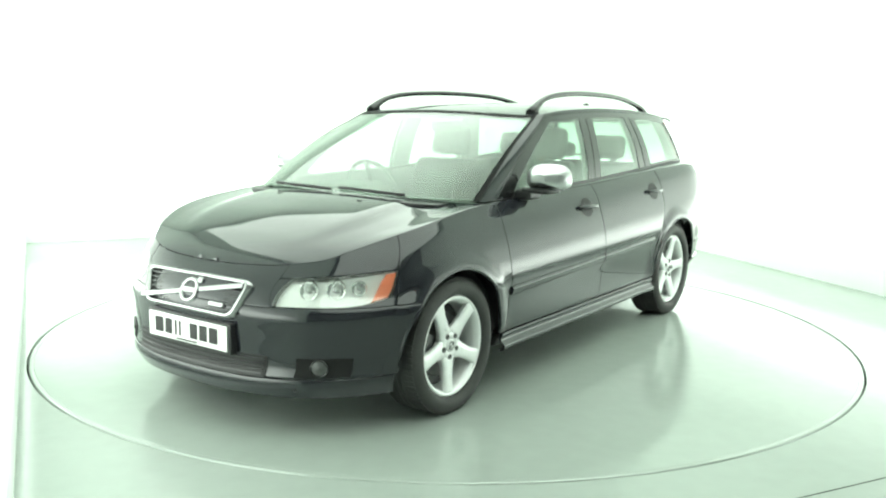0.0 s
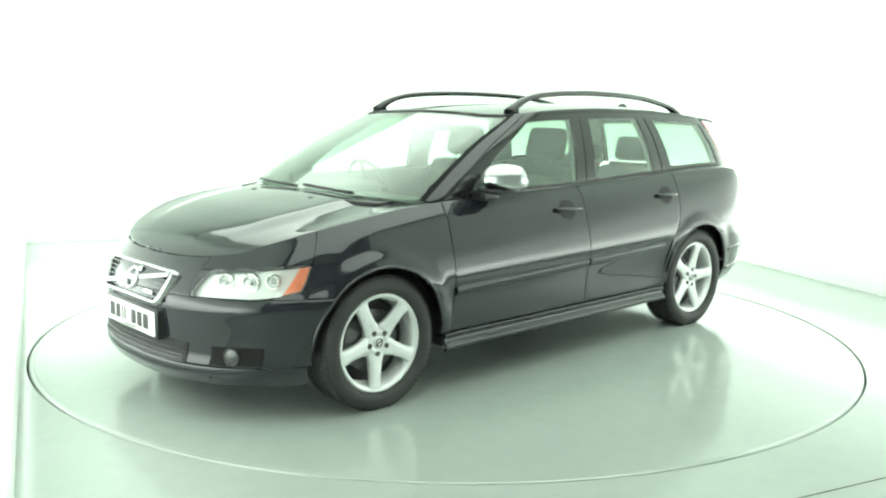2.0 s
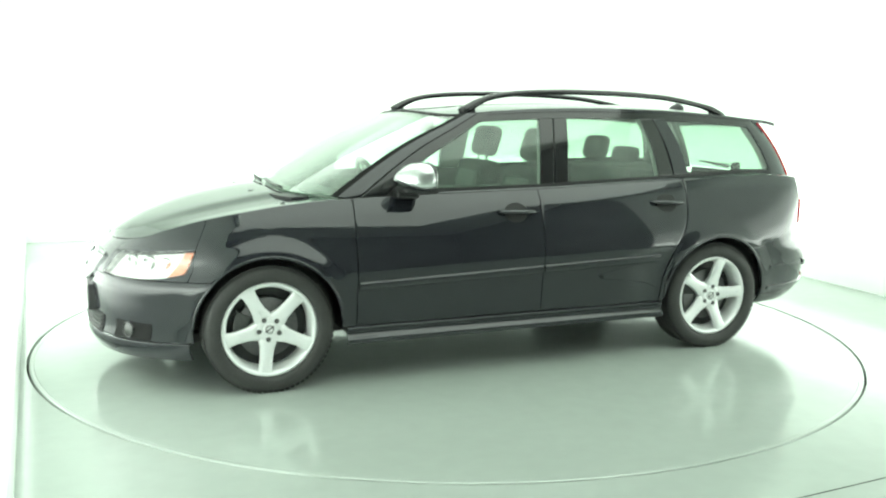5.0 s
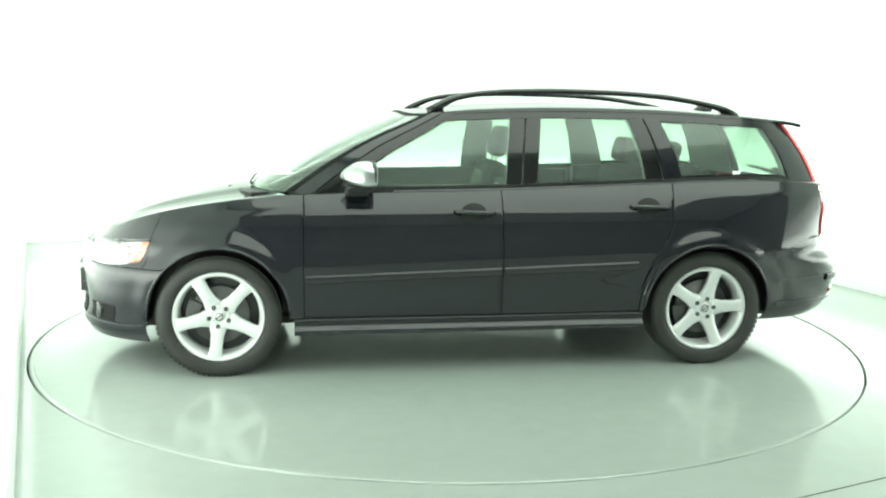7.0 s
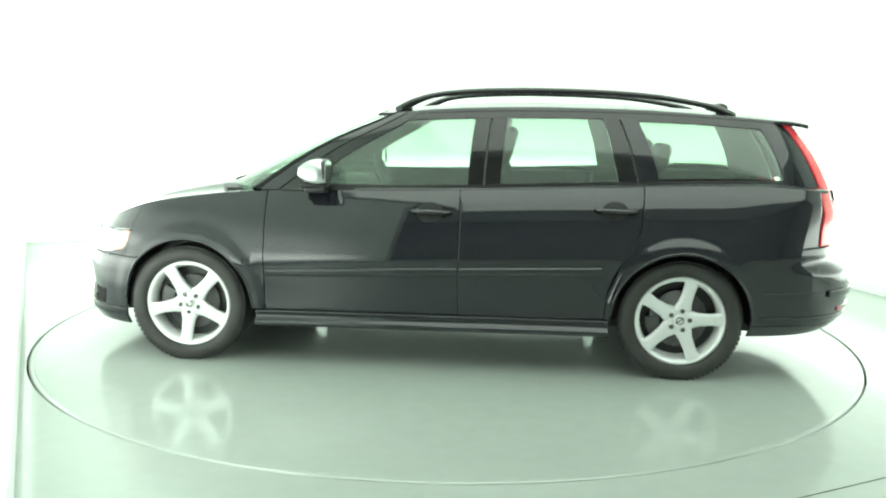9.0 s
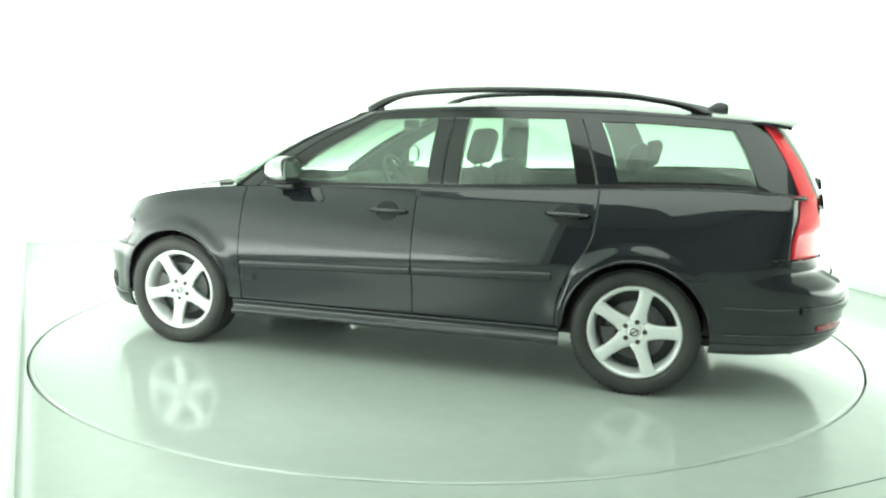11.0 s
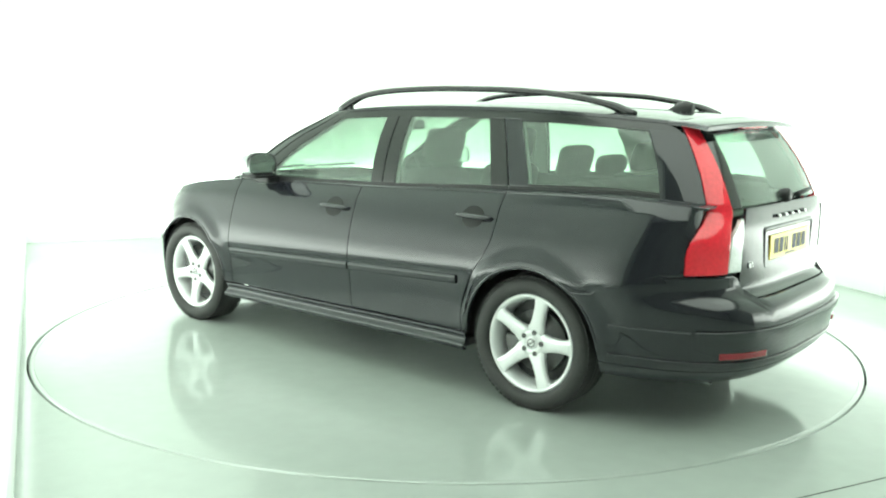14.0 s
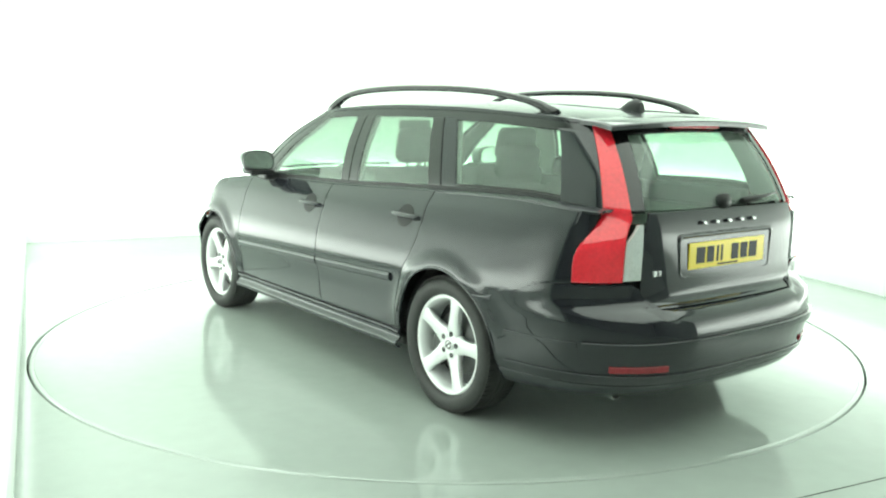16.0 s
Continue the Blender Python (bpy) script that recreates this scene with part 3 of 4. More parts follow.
# bonnet
bonnet_mid = curve((2.022, 1.985, 1.92, 1.78, 1.5, 1.2, 1.0), (0.70, 0.731, 0.767, 0.826, 0.903, 0.952, 0.964))
S_COWL = s_at(0.965, 0.94)


def bonnet(s, q):
    sg, s = (-1 if q < 0 else 1), s
    q = 1 - abs(q)
    e = shell(s, top_z(s))
    cx = 2.017 - (2.017 - 1.15) * ((2.017 - e[0]) / (2.017 - 0.965))
    z = e[2] + (bonnet_mid(cx) - e[2]) * (1 - (1 - q) ** 2.9)
    z += (0.013 * ease((q - 0.30) / 0.14) - 0.008) * ease((1.93 - cx) / 0.35) * ease(q / 0.15)
    return np.array((e[0] + (cx - e[0]) * (1 - (1 - q) ** 1.6), sg * e[1] * (1 - q), z))


part("bonnet", panel(bonnet, edged(0.02, S_COWL, 44, 0.004), edged(-1, 1, 36, 0.004), flip=True), PAINT, car)
bm = bmesh.new()


def cowl(u, v):
    p = belt_point(u)
    return p + np.array((0.09 * v - 0.02, 0, -0.012 - 0.005 * v))


part("cowl", panel(cowl, edged(-0.48, 0.48, 30, 0.004), edged(0, 1, 3, 0.02), flip=True), TRIM, car, "black plastic scuttle below the windscreen")

# roof
def roof(u, v):
    """u runs along the edge from the front to the rear, v across."""
    e = roof_point(u)
    cx = 0.325 - (0.325 + 1.90) * ((0.325 - e[0]) / (0.325 + 1.92))
    k = abs(v)
    zc = roof_edge_z(cx) + 0.028 * min(1, abs(e[1]) / 0.56) ** 1.5
    return np.array((e[0] + (cx - e[0]) * (1 - k), e[1] * v, e[2] + (zc - e[2]) * (1 - k ** 2.6)))


part("roof", panel(roof, edged(0.06, 2.94, 60, 0.006), edged(-1, 1, 28, 0.004), flip=True), PAINT, car)
part("headlining", panel(lambda u, v: roof(u, v) - np.array((0, 0, 0.03)), [0.08 + 2.84 * i / 30 for i in range(31)], [-0.97 + 1.94 * i / 16 for i in range(17)], thick=0.008, crimp=0), LINING, car, "pale grey cloth headlining")

# cabin lines: (s at belt, s at roof)
WS = (0.70, 0.70)
A0 = (s_belt(0.70), s_roof(0.05))
B0, B1 = (s_belt(-0.19), s_roof(-0.23)), (s_belt(-0.36), s_roof(-0.40))
C0, C1 = (s_belt(-0.985), s_roof(-0.875)), (s_belt(-1.20), s_roof(-1.05))
D0 = (s_belt(-1.85), s_roof(-1.69))
D1 = (s_belt(-2.035), s_roof(-1.84))
LD = (s_belt(-2.118), s_roof(-1.902))
RG = (LD[0] + 0.065, LD[1] + 0.065)
LD = (D1[0] + (LD[0] - D1[0]) * 0.85, D1[1] + (LD[1] - D1[1]) * 0.60)
LO, HI = 0.055, 0.868
WS_LO, WS_HI = 0.01, 0.985
pane = lambda name, a, b, w0, w1, n=12, lift=-0.004, d=1, label="": part(name, cabin_panel(a, b, w0, w1, n, 8, lift=lift, thick=0.005, crimp=0, side=d), GLASS, car, label)
pane("windscreen", (-WS[0], -WS[1]), WS, WS_LO, WS_HI, 40, label="clear raked windscreen")
for d in (1, -1):
    pane("front_door_glass", A0, B0, LO, HI, d=d)
    pane("rear_door_glass", B1, C0, LO, HI, d=d)
    pane("quarter_glass", C1, D0, LO + 0.03, HI - 0.03, d=d)


def rear_glass(u, v):
    s = RG[0] + (3 - RG[0]) * (1 - abs(u))
    st = RG[1] + (3 - RG[1]) * (1 - abs(u))
    p = cabin(s, st, 0.03 + 0.80 * v)
    return np.array((p[0], p[1] * (1 if u >= 0 else -1), p[2]))


part("rear_window", panel(rear_glass, edged(-1, 1, 36, 0.01), edged(0, 1, 8, 0.02), flip=True, lift=-0.004, thick=0.005, crimp=0), REARGLASS, car, "tailgate window glass")


def between(p, q, t):
    return (p[0] + (q[0] - p[0]) * t, p[1] + (q[1] - p[1]) * t)


both("front_pillar", lambda d: cabin_panel(WS, between(WS, A0, 0.60), 0.0, 1.0, 6, 14, side=d), PAINT)
both("windscreen_seal", lambda d: cabin_panel(between(WS, A0, -0.10), between(WS, A0, 0.10), 0.0, 1.0, 3, 14, side=d, lift=0.003, thick=0.006, crimp=0.001), SEAL, "matt black rubber windscreen seal")
part("windscreen_seal", cabin_panel((-WS[0], -WS[1]), WS, 0.972, 0.998, 40, 2, lift=-0.002, thick=0.004, crimp=0.0005), SEAL, car)
both("front_door_frame", lambda d: cabin_panel(between(WS, A0, 0.63), A0, 0.0, 1.0, 4, 14, side=d, lift=-0.002), GLOSSTRIM)
both("door_pillar_trim", lambda d: cabin_panel(B0, between(B0, B1, 0.48), LO, HI, 4, 8, side=d, lift=-0.002), GLOSSTRIM)
both("door_pillar_trim", lambda d: cabin_panel(between(B0, B1, 0.52), B1, LO, HI, 4, 8, side=d, lift=-0.002), GLOSSTRIM)
both("rear_door_frame", lambda d: cabin_panel(C0, between(C0, C1, 0.46), LO, HI, 4, 8, side=d, lift=-0.002), GLOSSTRIM)
both("rear_pillar", lambda d: cabin_panel(between(C0, C1, 0.50), C1, LO, HI, 4, 8, side=d, lift=-0.001), PAINT)
both("tail_pillar", lambda d: cabin_panel(D0, D1, -0.005, HI, 6, 8, side=d), PAINT)
both("window_top_frame", lambda d: cabin_panel(A0, D1, HI, 0.955, 40, 3, side=d, lift=-0.002), GLOSSTRIM)
both("roof_side", lambda d: cabin_panel(A0, D1, 0.957, 1.0, 40, 2, side=d), PAINT)
both("waist_moulding", lambda d: cabin_panel(A0, D0, -0.005, LO, 40, 3, side=d, lift=0.003), TRIM, "matt black waist strip below the windows")
both("quarter_frame", lambda d: cabin_panel(C1, D0, LO, LO + 0.03, 10, 2, side=d, lift=-0.001), GLOSSTRIM)
both("quarter_frame", lambda d: cabin_panel(C1, D0, HI - 0.03, HI, 10, 2, side=d, lift=-0.001), GLOSSTRIM)

def shoulder_ledge(d):
    """The step of the shoulder between the side and the narrower cabin."""
    def fn(u, v):
        x = 0.42 - 2.49 * u
        zt = top_edge(x)
        a, b = shell(s_at(x, zt), zt), belt_point(s_belt(x))
        p = a + (b - a) * v
        p[2] += 0.008 * v + 0.004 * math.sin(math.pi * v)
        return p
    return panel(fn, edged(0, 1, 40, 0.004), edged(0, 1, 5, 0.03), side=d, crimp=0.0006)


both("shoulder_ledge", shoulder_ledge, PAINT)


# tail lamps: a tall red strip that widens at its foot
def lamp_skin(u, z):
    """The skin round the lamp's foot: u 0 to 1 across the foot, below 0 the painted corner; its head runs into the strip."""
    v = (z - 0.715) / 0.28
    s0, s1 = s_at(-2.015 - 0.035 * ease((v - 0.25) / 0.6), z), s_at_y(0.600 - 0.10 * ease((v - 0.72) / 0.25), z)
    if u < 0:
        c = s_at(-2.010, z)
        p, k = shell(s0 + (c - s0) * -u, z), 1 + u
    else:
        p, k = shell(s0 + (s1 - s0) * u, z), 1.0
    w = max(0.0, u)
    q = cabin(D1[0] + (LD[0] - D1[0]) * w, D1[1] + (LD[1] - D1[1]) * w, 0.0)
    e = ease((v - 0.45) / 0.55) * k
    r = p + (q - p) * e
    r[2] = z
    return r


def tail_lamp(d):
    g = part("tail_lamp", cabin_panel(D1, LD, 0.0, 0.99, 8, 14, lift=0.007, thick=0.03, side=d), RED, car, "tall red tail lamp up the rear pillar")
    foot = lambda u, v: lamp_skin(u, 0.715 + 0.28 * v)
    part("lamp_foot", panel(foot, edged(0, 1, 8, 0.02), edged(0, 1, 8, 0.02), flip=False, lift=0.009, thick=0.03, side=d), RED, g)

    def rev(u, v):
        z = 0.72 + 0.225 * v
        s0, s1 = s_at_y(0.596 - 0.055 * ease((v - 0.6) / 0.4), z), s_at_y(0.520, z)
        return shell(s0 + (s1 - s0) * u, z)
    part("reversing_light", panel(rev, edged(0, 1, 5, 0.02), edged(0, 1, 6, 0.02), flip=False, lift=0.007, thick=0.02, side=d), WHITELENS, g, "clear ribbed reversing light")
    return g


tail_lamp(1), tail_lamp(-1)


def tail_corner(d):
    """Painted corner between the wing, the shoulder and the slanting edge of the lamp."""
    return panel(lambda u, v: lamp_skin(u - 1.02, 0.716 + 0.28 * v), edged(0, 1, 4, 0.02), edged(0, 1, 8, 0.02), side=d, crimp=0.0004, lift=-0.001)


both("tail_corner", tail_corner, PAINT)


def tailgate(u, v):
    z = 0.605 + (top_edge(-2.12) - 0.605) * v
    sg = s_at_y(0.516 - 0.035 * max(0, v - 0.7) / 0.3, z)
    s = sg + (3 - sg) * (1 - abs(u))
    p = shell(s, z)
    return np.array((p[0], p[1] * (1 if u >= 0 else -1), z))


part("tailgate", panel(tailgate, edged(-1, 1, 36, 0.006), edged(0, 1, 18, 0.012), flip=True), PAINT, car)
both("tailgate_pillar", lambda d: cabin_panel(LD, RG, 0.0, 1.0, 5, 10, side=d, lift=-0.001), GLOSSTRIM)
part("rear_header", panel(lambda u, v: (lambda p: np.array((p[0], p[1] * (1 if u >= 0 else -1), p[2])))(cabin(RG[0] + (3 - RG[0]) * (1 - abs(u)), RG[1] + (3 - RG[1]) * (1 - abs(u)), 0.835 + 0.165 * v)), edged(-1, 1, 24, 0.01), edged(0, 1, 3, 0.02), flip=True), GLOSSTRIM, car)


def rear_bumper():
    def fn(u, v):
        sm = s_at(HUB_R - 0.30, 0.6)
        q = shell(sm + (3 - sm) * (1 - abs(u)), 0.62)
        k = min(1, max(0, (q[1] - 0.44) / 0.07))
        z0, z1 = 0.30, 0.60 + (seam(q[0]) - 0.60) * k
        z = z0 + (z1 - z0) * v
        lim = HUB_R - math.sqrt(max(ARCH ** 2 - (z - HUB_Z) ** 2, 0.012))
        sm = s_at(lim, z)
        s = sm + (3 - sm) * (1 - abs(u))
        p = shell(s, z)
        return np.array((p[0], p[1] * (1 if u >= 0 else -1), z))
    return panel(fn, edged(-1, 1, 72, 0.004), edged(0, 1, 16, 0.01), flip=True)


part("rear_bumper", rear_bumper(), PAINT, car)


def rear_valance(u, v):
    z = 0.235 + 0.062 * v
    lim = HUB_R - math.sqrt(max(ARCH ** 2 - (z - HUB_Z) ** 2, 0.012))
    sm = s_at(lim, z)
    p = shell(sm + (3 - sm) * (1 - abs(u)), z)
    return np.array((p[0], p[1] * (1 if u >= 0 else -1), z))


part("rear_valance", panel(rear_valance, edged(-1, 1, 60, 0.004), edged(0, 1, 4, 0.02), flip=True), PAINT, car)

both("pillar_lining", lambda d: cabin_panel(B0, B1, 0.0, 1.0, 4, 8, side=d, lift=-0.03, crimp=0), LINING)
both("pillar_lining", lambda d: cabin_panel(C0, C1, 0.0, 1.0, 4, 8, side=d, lift=-0.03, crimp=0), LINING)
both("pillar_lining", lambda d: cabin_panel(between(WS, A0, 0.1), A0, 0.0, 1.0, 4, 10, side=d, lift=-0.022, crimp=0), DASH)
both("pillar_lining", lambda d: cabin_panel(D0, between(LD, RG, 0.5), 0.0, 1.0, 6, 8, side=d, lift=-0.034, crimp=0), LINING)

# ---------------------------------------------------------------- the car: front details
def flat_frame(bm, outer, inner, depth, m):
    """A flat frame between two outlines of the same number of points, with some depth, laid at m."""
    n = len(outer)
    vo = [bm.verts.new(m @ Vector((x, y, depth * 0.6))) for x, y in outer]
    vm = [bm.verts.new(m @ Vector(((a[0] + b[0]) / 2, (a[1] + b[1]) / 2, depth))) for a, b in zip(outer, inner)]
    vi = [bm.verts.new(m @ Vector((x, y, depth * 0.5))) for x, y in inner]
    wo = [bm.verts.new(m @ Vector((x, y, -0.02))) for x, y in outer]
    wi = [bm.verts.new(m @ Vector((x, y, -0.02))) for x, y in inner]
    for ra, rb in ((wo, vo), (vo, vm), (vm, vi), (vi, wi)):
        for i in range(n):
            j = (i + 1) % n
            bm.faces.new((ra[i], ra[j], rb[j], rb[i])).smooth = True
    bmesh.ops.recalc_face_normals(bm, faces=bm.faces[:])
    return bm


def rounded(w_top, w_low, h, r, k=4):
    """Outline of a trapezium with rounded corners, round its middle."""
    c = [(w_low / 2, -h / 2), (w_top / 2, h / 2), (-w_top / 2, h / 2), (-w_low / 2, -h / 2)]
    out = []
    for i in range(4):
        p, q, t = Vector(c[i - 1]), Vector(c[i]), Vector(c[(i + 1) % 4])
        a, b = q + (p - q).normalized() * r, q + (t - q).normalized() * r
        for j in range(k + 1):
            u = j / k
            out.append(tuple(a * (1 - u) ** 2 + q * 2 * u * (1 - u) + b * u * u))
    return out


# the grille lies on a plane that leans back; its x runs to the car's left, y up, z outwards
GRILLE = Matrix.Translation((2.084, 0, 0.578)) @ Matrix(((0, -0.42, 0.907, 0), (1, 0, 0, 0), (0, 0.907, 0.42, 0), (0, 0, 0, 1)))
grille = part("grille", flat_frame(bmesh.new(), rounded(0.68, 0.57, 0.172, 0.040), rounded(0.635, 0.53, 0.134, 0.028), 0.028, GRILLE), CHROME, car, "satin chrome grille surround")
bm = bmesh.new()
box(bm, (-0.30, -0.066, -0.004), (0.30, 0.066, 0.004), 0.002, GRILLE)
part("grille_backing", bm, BLACKINK, grille)
for i in range(6):
    y = -0.053 + 0.0212 * i
    w = 0.26 + (y + 0.057) / 0.114 * 0.045
    bm = bmesh.new()
    box(bm, (-w, y - 0.0045, 0.004), (w, y + 0.0045, 0.018), 0.003, GRILLE)
    part("grille_slat", bm, GLOSSTRIM, grille)
bm = bmesh.new()
box(bm, (-0.315, -0.011, 0.018), (0.315, 0.011, 0.031), 0.004, GRILLE @ Matrix.Rotation(radians(11.0), 4, "Z"))
part("diagonal_bar", bm, CHROME, grille)
bm = bmesh.new()
spin_profile(bm, [(0.056, 0.016), (0.056, 0.034), (0.052, 0.039), (0.044, 0.039), (0.040, 0.034), (0.040, 0.02)], 40, GRILLE)
box(bm, (0.034, 0.036, 0.024), (0.066, 0.062, 0.036), 0.004, GRILLE)
emblem = part("emblem", bm, CHROME, grille, "round silver emblem ring")
bm = bmesh.new()
spin_profile(bm, [(0.041, 0.024), (0.001, 0.026)], 32, GRILLE)
part("emblem_disc", bm, material("emblem_blue", (0.03, 0.035, 0.07), 0.3, 0.3), grille)
bm = bmesh.new()
box(bm, (-0.052, -0.012, 0.026), (0.052, 0.012, 0.037), 0.003, GRILLE)
part("emblem_band", bm, CHROME, grille)
bm = bmesh.new()
box(bm, (0.135, -0.048, 0.018), (0.225, -0.030, 0.026), 0.002, GRILLE)
part("grille_badge", bm, CHROME, grille, "small silver badge")


def plate(m, mat, label):
    """A number plate with plain bars where its characters stand."""
    bm = bmesh.new()
    box(bm, (-0.26, -0.0555, -0.004), (0.26, 0.0555, 0.003), 0.0025, m)
    p = part("number_plate", bm, mat, car, label)
    for x0, x1 in ((-0.215, -0.158), (-0.145, -0.098), (-0.080, -0.066), (-0.052, -0.038), (0.022, 0.072), (0.085, 0.135), (0.148, 0.203)):
        bm = bmesh.new()
        box(bm, (x0, -0.032, 0.003), (x1, 0.036, 0.0045), 0, m)
        part("plate_bar", bm, BLACKINK, p)
    bm = bmesh.new()
    box(bm, (-0.07, -0.049, 0.003), (0.07, -0.042, 0.0042), 0, m)
    part("plate_bar", bm, BLACKINK, p)
    return p


FPLATE = Matrix.Translation((2.132, 0, 0.412)) @ Matrix(((0, 0, 1, 0), (1, 0, 0, 0), (0, 1, 0, 0), (0, 0, 0, 1)))
plate(FPLATE, WHITEPLATE, "white front number plate with black bars")
bm = bmesh.new()
box(bm, (-0.275, -0.068, -0.06), (0.275, 0.066, -0.004), 0.006, FPLATE)
part("plate_holder", bm, TRIM, car)

# lower intake: a dark opening with slats
part("lower_intake", arc_panel(-0.26, 0.26, const(0.262), const(0.352), 24, 4, lift=0.006, thick=0.02), BLACKINK, car, "black lower air intake")
for i in range(4):
    z = 0.272 + i * 0.021
    part("intake_slat", arc_panel(-0.25, 0.25, const(z), const(z + 0.009), 24, 2, lift=0.014, thick=0.012), TRIM, car)


def fog_lamp(d):
    g = part("fog_lamp", arc_panel(0.365, 0.575, lambda s: 0.270, lambda s: 0.352, 12, 5, lift=0.004, thick=0.02, side=d), SEAL, car, "round fog lamp in a black recess")
    p = shell(0.45, 0.311)
    q = Matrix.Translation((p[0] + 0.002, d * (p[1] + 0.002), p[2])) @ pose(0, 0, 0, 0, 90, d * 34)
    bm = bmesh.new()
    spin_profile(bm, [(0.040, -0.02), (0.040, 0.006), (0.036, 0.010), (0.032, 0.006)], 28, q)
    part("bezel", bm, GLOSSTRIM, g)
    bm = bmesh.new()
    spin_profile(bm, [(0.033, 0.004), (0.020, 0.009), (0.001, 0.011)], 24, q)
    part("lens", bm, DARKMETAL, g)
    return g


fog_lamp(1), fog_lamp(-1)


# ---------------------------------------------------------------- the car: sides
def door_mirror(d):
    """Silver mirror shell on a black foot; the glass looks to the rear."""
    bm = bmesh.new()
    rows = []
    for i in range(13):
        t = i / 12
        x = 0.685 - 0.155 * t
        k = math.sin(min(1, 0.12 + t * 1.25) * math.pi / 2) ** 0.75 * (1 - 0.10 * max(0, t - 0.8) / 0.2)
        ring = []
        for j in range(24):
            a = 2 * math.pi * j / 24
            ca, sa = math.cos(a), math.sin(a)
            yy = abs(ca) ** 0.55 * (1 if ca > 0 else -1) * 0.112 * k
            zz = abs(sa) ** 0.62 * (1 if sa > 0 else -1) * (0.071 if sa > 0 else 0.055) * k
            ring.append(bm.verts.new((x - 0.02 * ca * 0.6, d * (0.916 + yy), 1.040 + zz + 0.010 * (1 - abs(ca)))))
        rows.append(ring)
    for p, q in zip(rows, rows[1:]):
        for j in range(24):
            bm.faces.new((p[j], p[(j + 1) % 24], q[(j + 1) % 24], q[j])).smooth = True
    bm.faces.new(rows[0])
    bmesh.ops.recalc_face_normals(bm, faces=bm.faces[:])
    g = part("door_mirror", bm, SILVER, car, "silver-capped door mirror on black foot")
    def outline(x, k):
        pts = []
        for j in range(32):
            ca, sa = math.cos(2 * math.pi * j / 32), math.sin(2 * math.pi * j / 32)
            yy = abs(ca) ** 0.55 * (1 if ca > 0 else -1) * 0.109 * k
            zz = abs(sa) ** 0.62 * (1 if sa > 0 else -1) * (0.069 if sa > 0 else 0.053) * k
            pts.append((x, d * (0.916 + yy), 1.044 + zz + 0.010 * (1 - abs(ca))))
        return pts
    bm = bmesh.new()
    rings = [[bm.verts.new(p) for p in outline(x, k)] for x, k in ((0.545, 0.97), (0.526, 0.97), (0.522, 0.93), (0.526, 0.86))]
    for p, q in zip(rings, rings[1:]):
        for j in range(32):
            bm.faces.new((p[j], p[(j + 1) % 32], q[(j + 1) % 32], q[j])).smooth = True
    bmesh.ops.recalc_face_normals(bm, faces=bm.faces[:])
    part("mirror_surround", bm, TRIM, g)
    bm = bmesh.new()
    bm.faces.new([bm.verts.new(p) for p in outline(0.5265, 0.875)])
    r = bmesh.ops.extrude_face_region(bm, geom=bm.faces[:])
    bmesh.ops.translate(bm, verts=[v for v in r["geom"] if isinstance(v, bmesh.types.BMVert)], vec=(0.004, 0, 0))
    bmesh.ops.recalc_face_normals(bm, faces=bm.faces[:])
    part("mirror_glass", bm, MIRROR, g)
    bm = bmesh.new()
    box(bm, (0.53, d * 0.80, 0.970), (0.67, d * 0.965, 1.0), 0.014)
    box(bm, (0.55, d * 0.76, 0.935), (0.67, d * 0.86, 0.985), 0.014)
    part("mirror_foot", bm, TRIM, g)
    return g


door_mirror(1), door_mirror(-1)


def door_handle(x, z, d):
    """A body-coloured bar over a dark finger cup."""
    def cup(a, r):
        xx, zz = x + 0.068 * r * math.cos(a), z - 0.004 + 0.052 * r * math.sin(a)
        return shell(s_at(xx, zz), zz)
    bm = panel(cup, [2 * math.pi * i / 24 for i in range(25)], [0.02, 0.4, 0.75, 1.0], thick=0.004, lift=0.0024, crimp=0.001, side=d)
    g = part("door_handle", bm, BLACKINK, car, "body-coloured bar handle over dark cup")
    pts, rr = [], []
    for i in range(13):
        t = i / 12
        xx = x + 0.105 - 0.22 * t
        yy = shell(s_at(xx, z), z)[1]
        pts.append((xx, d * (yy + 0.004 + 0.026 * math.sin(math.pi * t) ** 0.5), z - 0.006 * t + 0.004))
        rr.append(0.008 + 0.006 * math.sin(math.pi * t) ** 0.4)
    part("handle_bar", tube(bmesh.new(), pts, rr, 10, 0.9), PAINT, g)
    return g


for d in (1, -1):
    door_handle(0.0, 0.852, d)
    door_handle(-0.96, 0.880, d)

strip_z = lambda x: 0.541 - 0.034 * x
STRIP = ((-0.026, -0.003), (-0.023, 0.005), (-0.012, 0.010), (0.004, 0.0135), (0.011, 0.0125), (0.017, 0.008), (0.021, 0.002), (0.022, -0.004))
for xa, xb in ((0.875, -0.147), (-0.163, -0.90)):
    both("rubbing_strip", lambda d: moulding(xa, xb, strip_z, STRIP, side=d), PAINT)

